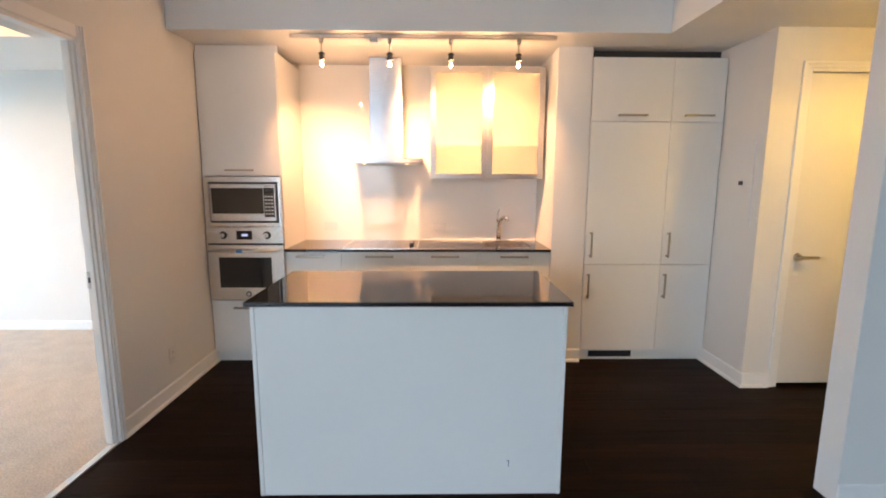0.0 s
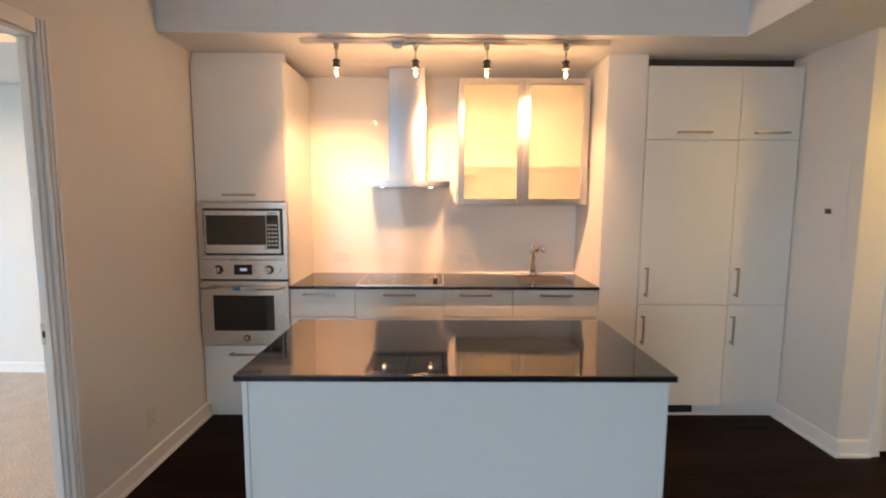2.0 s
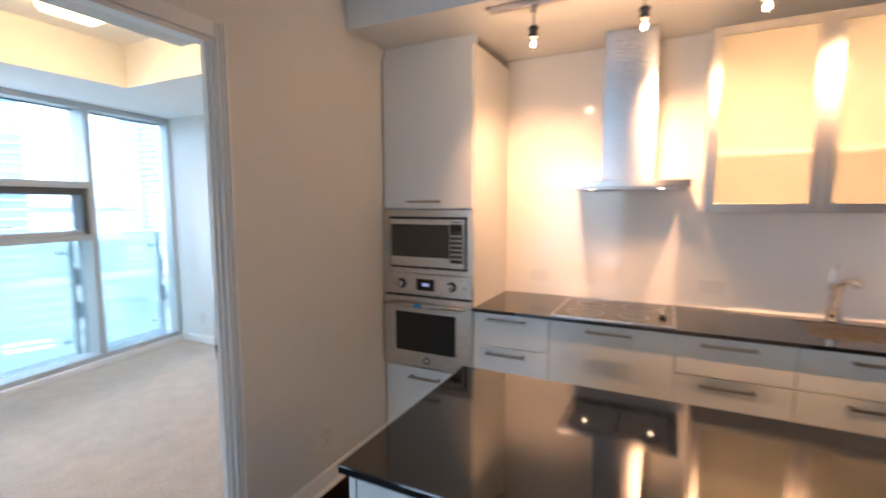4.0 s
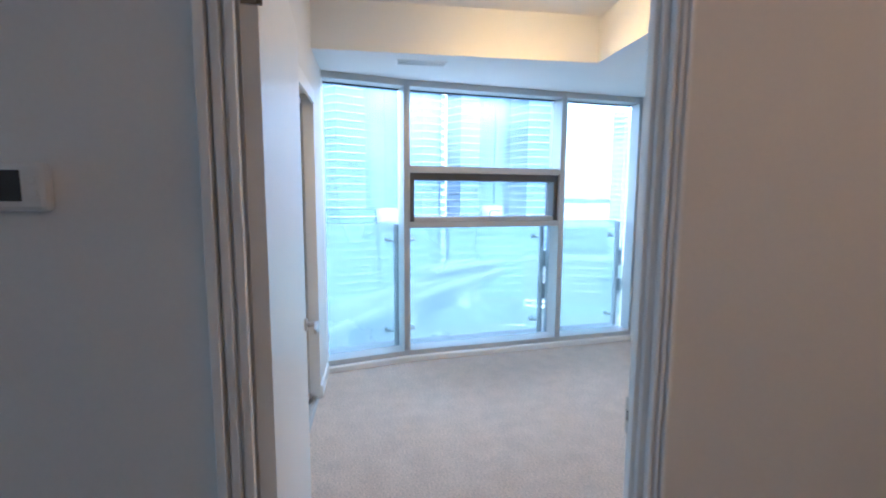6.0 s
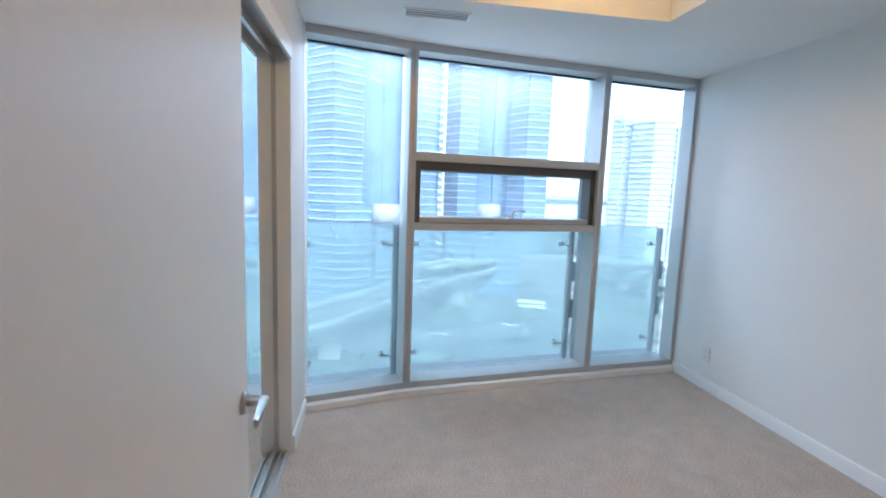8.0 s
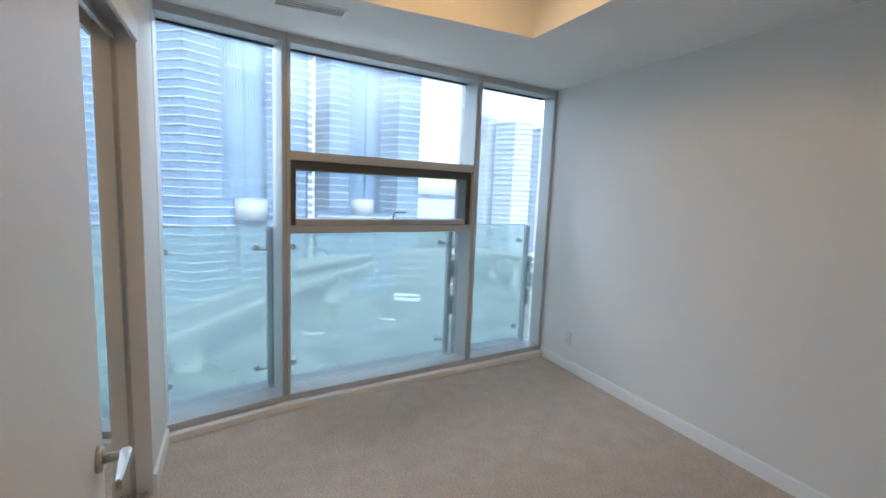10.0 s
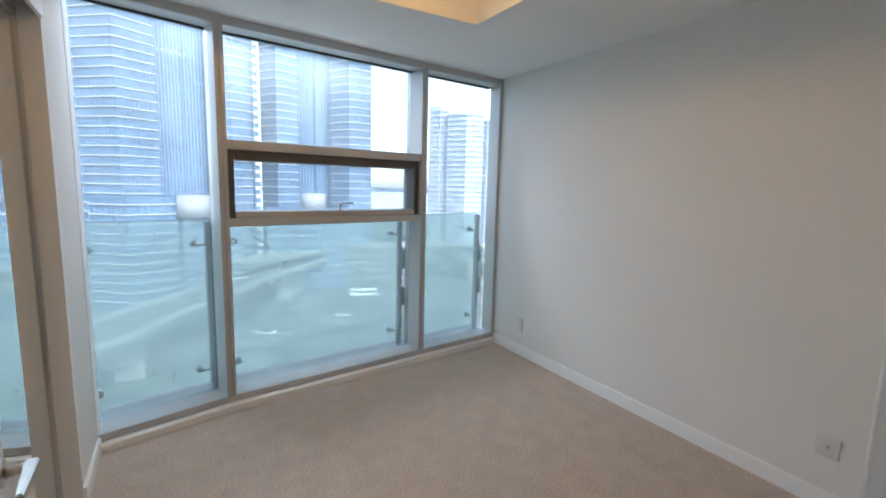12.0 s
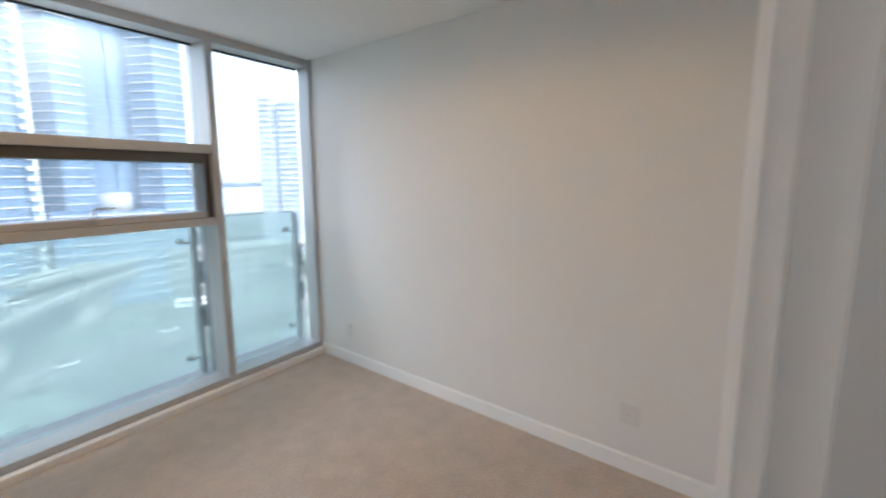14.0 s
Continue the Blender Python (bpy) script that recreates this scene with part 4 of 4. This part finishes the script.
# ---- track lighting ----
tr = thing("track_lighting", (0.711, TRACK_Y, KC), "metal ceiling track with four small lit spotlights", "track light")
part("rail", boxes((-0.898, 0.898, -0.017, 0.017, -0.026, -0.002), bevel=0.003), SATIN, tr)
part("feed_box", boxes((-0.395, -0.285, -0.034, 0.034, -0.030, 0.0), bevel=0.004), SATIN, tr, "metal feed box")
part("feed_plug", boxes((-0.36, -0.31, -0.02, 0.02, -0.050, -0.028), bevel=0.003), SATIN, tr)
for hx in HEADS:
    x = hx - 0.711
    bm = cyl(bmesh.new(), (x, 0, -0.060), (x, 0, -0.026), 0.014, 0.016, 16)
    cyl(bm, (x, 0, -0.115), (x, 0, -0.064), 0.005, seg=10)
    hd = part("spot_head", bm, SATIN, tr, "metal stem")
    bm = cyl(bmesh.new(), (x, 0, -0.165), (x, 0, -0.115), 0.020, 0.016, 20)
    part("lamp_holder", bm, BRONZE, hd, "dark metal lamp holder")
    for rz in (-0.128, -0.158):
        part("holder_ring", cyl(bmesh.new(), (x, 0, rz), (x, 0, rz + 0.006), 0.0225, seg=20), GASKET, hd)
    bm = sweep(bmesh.new(), [(x, 0, -0.165), (x, 0, -0.178), (x, 0, -0.198), (x, 0, -0.212), (x, 0, -0.218)], [0.012, 0.016, 0.0175, 0.014, 0.006], 18)
    part("bulb", bm, CLEAR, hd, "clear halogen bulb").visible_shadow = False
    bm = sweep(bmesh.new(), [(x, 0, -0.180), (x, 0, -0.186), (x, 0, -0.198), (x, 0, -0.203)], [0.004, 0.0075, 0.0075, 0.004], 12)
    part("filament", bm, BULB, hd, "lit filament").visible_shadow = False

# ---- bedroom fittings ----
cl = thing("ceiling_lamp", (-2.540, 3.28, 2.60), "lit square glass flush ceiling lamp", "ceiling lamp")
bm = bmesh.new()
prism(bm, [(-0.15, -0.15), (0.15, -0.15), (0.15, 0.15), (-0.15, 0.15)], 0.0, 0.075)
bmesh.ops.bevel(bm, geom=list(bm.edges), offset=0.02, segments=3, affect="EDGES")
part("shade", bm, SHADE, cl, "glowing frosted glass shade")
part("canopy", boxes((-0.09, 0.09, -0.09, 0.09, 0.075, 0.12), bevel=0.004), SATIN, cl)
hl = thing("ceiling_lamp", (3.60, 2.70, 2.36), "lit round flush lamp on the hall ceiling", "ceiling lamp")
part("canopy", cyl(bmesh.new(), (0, 0, 0.02), (0, 0, 0.045), 0.13, seg=32), SATIN, hl)
part("shade", cyl(bmesh.new(), (0, 0, -0.005), (0, 0, 0.02), 0.10, 0.125, 32), SHADE, hl, "glowing glass shade")

df = thing("air_diffuser", (-3.450, 2.665, 2.40), "white slotted air diffuser in the lowered ceiling", "air vent")
part("frame", boxes((-0.062, 0.062, -0.185, -0.170, -0.006, 0), (-0.062, 0.062, 0.170, 0.185, -0.006, 0), (-0.062, -0.047, -0.170, 0.170, -0.006, 0), (0.047, 0.062, -0.170, 0.170, -0.006, 0), bevel=0.001), TRIM, df)
# dark sheet paints the shade behind the slats
part("backing", boxes((-0.047, 0.047, -0.170, 0.170, -0.0015, 0)), SHADOW_GAP, df)
for k in range(3):
    part("slat", boxes((-0.034 + k * 0.030, -0.026 + k * 0.030, -0.170, 0.170, -0.008, -0.003)), TRIM, df)

th = thing("thermostat", (SW, 1.603, 1.46), "white wall thermostat with a small grey display", "thermostat", 90)
part("case", boxes((-0.095, 0.095, -0.028, 0, -0.048, 0.048), bevel=0.010), PLASTIC, th)
part("display", boxes((-0.060, 0.052, -0.0295, -0.027, -0.028, 0.032), bevel=0.001), MWGLASS, th, "grey display")
part("buttons", boxes((0.064, 0.080, -0.030, -0.027, -0.020, -0.006), (0.064, 0.080, -0.030, -0.027, 0.006, 0.020), bevel=0.002), PLASTIC, th)

# ---- outdoors ----
EYE = Vector((-0.9, 2.25, 0.0))
FAR = 1.22              # the city stands this much farther and larger than its plan


def up(z):
    """A plan height outside, carried to the city's scale about the eye's height."""
    return 1.46 + (z - 1.46) * FAR


G = up(-29.0)


def out_at(az, dist):
    """A place outside: az degrees from -x towards +y, dist metres from the window's viewpoint."""
    a = radians(az)
    return (EYE.x - FAR * dist * math.cos(a), EYE.y + FAR * dist * math.sin(a))


ground = structure("ground", boxes((-2900, 400, -1800, 2400, G - 0.5, G)), GROUND, "grey city ground reaching to the lake", "ground")
structure("water", boxes((-2890, -520, -1790, 2390, G + 0.02, G + 0.3)), WATER, "pale lake water beyond the city", "water")
bm = bmesh.new()
for k in range(24):
    y0 = -1500 + k * 150
    box(bm, -2600 - 60 * (k % 3), -2500, y0, y0 + 155, G, G + 14 + 9 * ((k * 7) % 5) / 4)
structure("backdrop", bm, SHORE, "low dark far shore across the lake", "shore")
structure("building_below", boxes((-3.4, 6.0, -4.2, 5.2, G, -0.32)), PARAPET, "concrete storeys under the flat", "building")


def wing(parent, front_pts, depth_to, top, storey=2.75, bands=True, bars=1.1, base=G, slab_out=0.5, slab_h=0.24, glass=None):
    """One block of a tower: glass core, a white slab edge and a band of windows on every storey."""
    top = up(top)
    pts = [Vector(p) for p in front_pts]
    back = [Vector(p) for p in depth_to]
    poly = pts + back
    part("core", prism(bmesh.new(), [(p.x, p.y) for p in poly], base, top), glass or (TOWERGLASS if bands else TOWERWALL), parent, "blue-grey glazed block")
    n_st = int((top - base) / storey)
    out = []
    for i, p in enumerate(pts):
        a, b = pts[max(i - 1, 0)], pts[min(i + 1, len(pts) - 1)]
        t = (b - a).normalized()
        nrm = Vector((t.y, -t.x))
        if nrm.dot(Vector((EYE.x, EYE.y)) - p) < 0:
            nrm = -nrm
        out.append(nrm)
    # window band: upright bars and panes stand a little before the core
    bm = bmesh.new()
    for p, q, n1, n2 in zip(pts, pts[1:], out, out[1:]):
        L = (q - p).length
        k = max(int(L / bars), 1)
        half = 0.04 if bands else 0.10
        for j in range(k + 1):
            c = p.lerp(q, j / k) + n1.lerp(n2, j / k) * 0.08
            box(bm, c.x - half, c.x + half, c.y - half, c.y + half, 0.0, storey - (slab_h if bands else 0.0))
        if not bands:
            c0, c1 = p + n1 * 0.12, q + n2 * 0.12
            prism(bm, [(p.x, p.y), (q.x, q.y), (c1.x, c1.y), (c0.x, c0.y)], 0.0, 0.05)
    bar_me = mesh_of("window_bars", bm, TOWERBAR)
    slab_me = None
    if bands:
        ring = [p + n * slab_out for p, n in zip(pts, out)]
        bm = prism(bmesh.new(), [(p.x, p.y) for p in ring] + [(p.x, p.y) for p in pts[::-1]], 0, slab_h)
        slab_me = mesh_of("floor_slab", bm, SLAB)
    for s in range(n_st):
        z = base + s * storey
        ob = new("window_bars", bar_me)
        ob.parent, ob.location = parent, (0, 0, z)
        if slab_me:
            ob = new("floor_slab", slab_me)
            ob.parent, ob.location = parent, (0, 0, z + storey - slab_h)


A = thing("apartment_building", (0, 0, 0), "tall blue-glazed apartment tower with white balcony slabs", "building", group="towers outside")
wing(A, [out_at(-8.9, 146), out_at(-4.6, 134), out_at(-1.2, 138)], [out_at(-1.2, 166), out_at(-8.3, 168)], 74)
wing(A, [out_at(-1.3, 144), out_at(1.2, 143), out_at(3.7, 144)], [out_at(3.7, 168), out_at(-1.3, 168)], 76, bands=False, bars=0.95)
wing(A, [out_at(3.6, 139), out_at(5.8, 137), out_at(8.1, 140)], [out_at(8.1, 166), out_at(3.6, 166)], 74)
wing(A, [out_at(8.12, 138), out_at(8.65, 138.5)], [out_at(8.65, 145), out_at(8.12, 144)], 72, slab_out=0.8, slab_h=1.2)
P = thing("podium_building", (0, 0, 0), "low podium block with white floor bands", "building", group="towers outside")
wing(P, [out_at(-7.4, 131), out_at(-4.3, 124), out_at(0.6, 128)], [out_at(0.6, 142), out_at(-7.3, 144)], -2.6, bars=1.6)
wing(P, [out_at(0.65, 124), out_at(6.5, 130)], [out_at(6.5, 142), out_at(0.65, 140)], -7.4, bars=1.8)
for az, dist, top, wide in ((1.9, 127, -7.4, 1.2 * FAR), (14.6, 138, -5.9, FAR)):
    drum = thing("rooftop_drum", (*out_at(az, dist), up(top)), "white round plant drum on the podium roof", "plant drum", group="plant drums")
    part("shell", cyl(bmesh.new(), (0, 0, 0), (0, 0, 4.3 * wide), 3.3 * wide, seg=40), DRUMPAINT, drum)
    part("cap", cyl(bmesh.new(), (0, 0, 4.3 * wide), (0, 0, 4.5 * wide), 3.0 * wide, seg=40), DRUMPAINT, drum)
P = thing("podium_building", (0, 0, 0), "second podium block under the far tower", "building", group="towers outside")
wing(P, [out_at(9.3, 136), out_at(13.0, 134), out_at(18.6, 137)], [out_at(18.6, 147), out_at(9.3, 146)], -5.9, bars=1.8)
P = thing("low_building", (0, 0, 0), "low pale block with rows of windows by the street", "building", group="towers outside")
wing(P, [out_at(16.5, 140), out_at(22.0, 139), out_at(28.0, 141)], [out_at(28.0, 150), out_at(16.5, 150)], -17.6, storey=2.85, bars=2.4, slab_out=0.3, glass=ASPHALT)
part("roof", prism(bmesh.new(), [out_at(16.4, 139.4), out_at(28.1, 140.4), out_at(28.1, 150.5), out_at(16.4, 150.5)], up(-17.6), up(-17.3)), PARAPET, P, "pale flat roof")
Bt = thing("apartment_building", (0, 0, 0), "second tall blue-glazed tower with white floor bands", "building", group="towers outside")
wing(Bt, [out_at(8.9, 152), out_at(10.6, 147), out_at(12.9, 150)], [out_at(12.9, 172), out_at(8.9, 172)], 66)
wing(Bt, [out_at(12.8, 156), out_at(14.8, 155), out_at(16.8, 156)], [out_at(16.8, 174), out_at(12.8, 174)], 68, bands=False, bars=1.0)
wing(Bt, [out_at(16.7, 152), out_at(18.8, 147), out_at(21.4, 150)], [out_at(21.4, 170), out_at(16.7, 172)], 64)
Ct = thing("apartment_building", (0, 0, 0), "farther hazy apartment tower with balconies", "building", group="towers outside")
wing(Ct, [out_at(28.5, 218), out_at(29.7, 216), out_at(30.8, 216)], [out_at(30.8, 234), out_at(28.5, 234)], 38, slab_h=0.85, glass=HAZEGLASS)
wing(Ct, [out_at(30.7, 213), out_at(33.0, 209), out_at(35.1, 212)], [out_at(35.1, 232), out_at(30.7, 234)], 34.5, slab_h=0.85, glass=HAZEGLASS)
wing(Ct, [out_at(35.0, 216), out_at(36.2, 212), out_at(38.2, 214)], [out_at(38.2, 234), out_at(35.0, 234)], 32, slab_h=0.85, glass=HAZEGLASS)
part("roof_room", prism(bmesh.new(), [out_at(31.8, 216), out_at(33.6, 216), out_at(33.6, 228), out_at(31.8, 228)], up(34.5), up(37.0)), SLAB, Ct)


# elevated road, street and traffic
def road(name, pts, width, z, thick, parapet, label, cat):
    pts = [Vector(p) for p in pts]
    nrm = []
    for i in range(len(pts)):
        t = (pts[min(i + 1, len(pts) - 1)] - pts[max(i - 1, 0)]).normalized()
        nrm.append(Vector((-t.y, t.x)))
    l = [p + n * width / 2 for p, n in zip(pts, nrm)]
    r = [p - n * width / 2 for p, n in zip(pts, nrm)]
    ob = structure(name, prism(bmesh.new(), [(p.x, p.y) for p in l] + [(p.x, p.y) for p in r[::-1]], z - thick, z), ASPHALT, label, cat)
    if parapet:
        for side in (l, r):
            inner = [p + (q - p).normalized() * 0.5 for p, q in zip(side, pts)]
            part("parapet", prism(bmesh.new(), [(p.x, p.y) for p in side] + [(p.x, p.y) for p in inner[::-1]], z, z + 0.85), ROADWALL, ob, "pale concrete parapet")
    return ob


def bend(stops, n=10):
    res = []
    for (a0, d0), (a1, d1) in zip(stops, stops[1:]):
        for k in range(n):
            res.append(out_at(a0 + (a1 - a0) * k / n, d0 + (d1 - d0) * k / n))
    res.append(out_at(*stops[-1]))
    return res


road("road", bend([(-22, 62), (-7, 78), (2, 96), (12, 128), (18, 152), (28, 165), (42, 172)]), 12, up(-20.5), 1.2, True, "elevated road with pale concrete parapets", "road")
road("road", bend([(-25, 88), (-6, 90), (10, 96), (26, 112), (45, 135)]), 15, G + 0.12, 0.1, False, "wide street below the towers", "road")
road("road", bend([(-20, 120), (5, 128), (24, 136), (45, 165)]), 10, G + 0.11, 0.09, False, "side street below the towers", "road")
road("road", bend([(6, 116), (13, 132), (19, 146), (27, 150), (44, 152)]), 7, up(-17.8), 1.0, True, "upper ramp with pale concrete parapets", "road")
for az, dist in ((12.6, 131), (18.2, 144), (26.0, 149.5), (34.0, 150.7)):
    x, y = out_at(az, dist)
    structure("bridge_pier", boxes((x - 0.8, x + 0.8, y - 1.4, y + 1.4, G, up(-17.8) - 1.01)), PARAPET, "concrete pier under the ramp", "bridge pier")
# lane lines of the wide street
for off in (-3.2, 0.0, 3.2):
    for k in range(26):
        a0 = -14 + k * 2.1
        d0, d1 = (np.interp(a, [-25, -6, 10, 26, 45], [88, 90, 96, 112, 135]) + off for a in (a0, a0 + 0.9))
        p, q = Vector(out_at(a0, d0)), Vector(out_at(a0 + 0.9, d1))
        n = Vector((-(q - p).y, (q - p).x)).normalized() * 0.14
        structure("lane_line", prism(bmesh.new(), [tuple(p - n), tuple(q - n), tuple(q + n), tuple(p + n)], G + 0.121, G + 0.13), LANE, "white painted lane line", "lane line")
for az in (-5, 4, 11, 17, 24, 31):
    dist = np.interp(az, [-22, -7, 2, 12, 18, 28, 42], [62, 78, 96, 128, 152, 165, 172])
    x, y = out_at(az, dist)
    structure("bridge_pier", boxes((x - 0.9, x + 0.9, y - 2.4, y + 2.4, G, up(-20.5) - 1.21)), PARAPET, "concrete pier under the elevated road", "bridge pier")


def vehicle(name, at, turn, L, Wd, H, label, cat):
    v = thing(name, at, label, cat, turn, group="traffic")
    if H > 2.4:
        part("body", boxes((-L / 2, L / 2, -Wd / 2, Wd / 2, 0.35, H), bevel=0.2), CARWHITE, v)
        part("window_strip", boxes((-L / 2 + 0.5, L / 2 - 0.3, -Wd / 2 - 0.02, Wd / 2 + 0.02, 1.6, 2.1)), BLACKGLASS, v, "dark window strip")
    else:
        part("body", boxes((-L / 2, L / 2, -Wd / 2, Wd / 2, 0.3, 0.85), bevel=0.12), CARWHITE, v)
        part("cabin", boxes((-L * 0.28, L * 0.26, -Wd / 2 + 0.12, Wd / 2 - 0.12, 0.8, H), bevel=0.18), BLACKGLASS, v, "dark glazed cabin")
    for sx in (-0.33, 0.33):
        for sy in (-1, 1):
            part("wheel", cyl(bmesh.new(), (sx * L, sy * (Wd / 2 - 0.2), 0.32), (sx * L, sy * (Wd / 2 + 0.02), 0.32), 0.32, seg=14), GASKET, v)


vehicle("bus", (*out_at(20.5, 124), G + 0.12), 68, 9.0, 2.4, 2.7, "long white city bus on the street", "bus")
for az, dist, tn in ((-5.5, 92, 80), (9, 95, 75), (18, 105, 65)):
    vehicle("car", (*out_at(az, dist), G + 0.12), tn, 4.4, 1.8, 1.45, "small pale car on the street", "car")
for az in (6, 14.5):
    dist = np.interp(az, [-22, -7, 2, 12, 18, 28, 42], [62, 78, 96, 128, 152, 165, 172])
    vehicle("car", (*out_at(az, dist + 1.5), up(-20.5)), 115, 4.4, 1.8, 1.45, "small pale car on the elevated road", "car")

# ---- floor planks, last ----
PW, PL = 0.127, 1.25
seen_planks, rest = [], []
row = 0
y = -3.2
while y < BACK - 0.01:
    y1 = min(y + PW, BACK)
    x = -3.4 - PL * ((row * 0.37) % 1.0)
    while x < 5.0:
        a, b = max(x, -3.4 if y1 < 1.1 else SW if y < DY0 else LW if y > DY1 - 0.05 else BW + 0.065), min(x + PL, 5.0)
        if b - a > 0.02:
            (seen_planks if y > 1.25 and a < 4.2 else rest).append((a, b, y, y1))
        x += PL
    y += PW
    row += 1
shared = {}
for a, b, y0, y1 in seen_planks:
    key = (round(b - a, 4), round(y1 - y0, 4))
    if key not in shared:
        shared[key] = mesh_of("plank", boxes((0.0006, key[0] - 0.0006, 0.0006, key[1] - 0.0006, -0.012, 0.0), bevel=0.0012), WOOD)
    ob = new("plank", shared[key])
    ob.parent, ob.location = floor, (a, y0, 0)
bm = bmesh.new()
for a, b, y0, y1 in rest:
    box(bm, a + 0.0006, b - 0.0006, y0 + 0.0006, y1 - 0.0006, -0.012, 0.0)
tagged(part("planks", bm, WOOD, floor), kind="stuff")
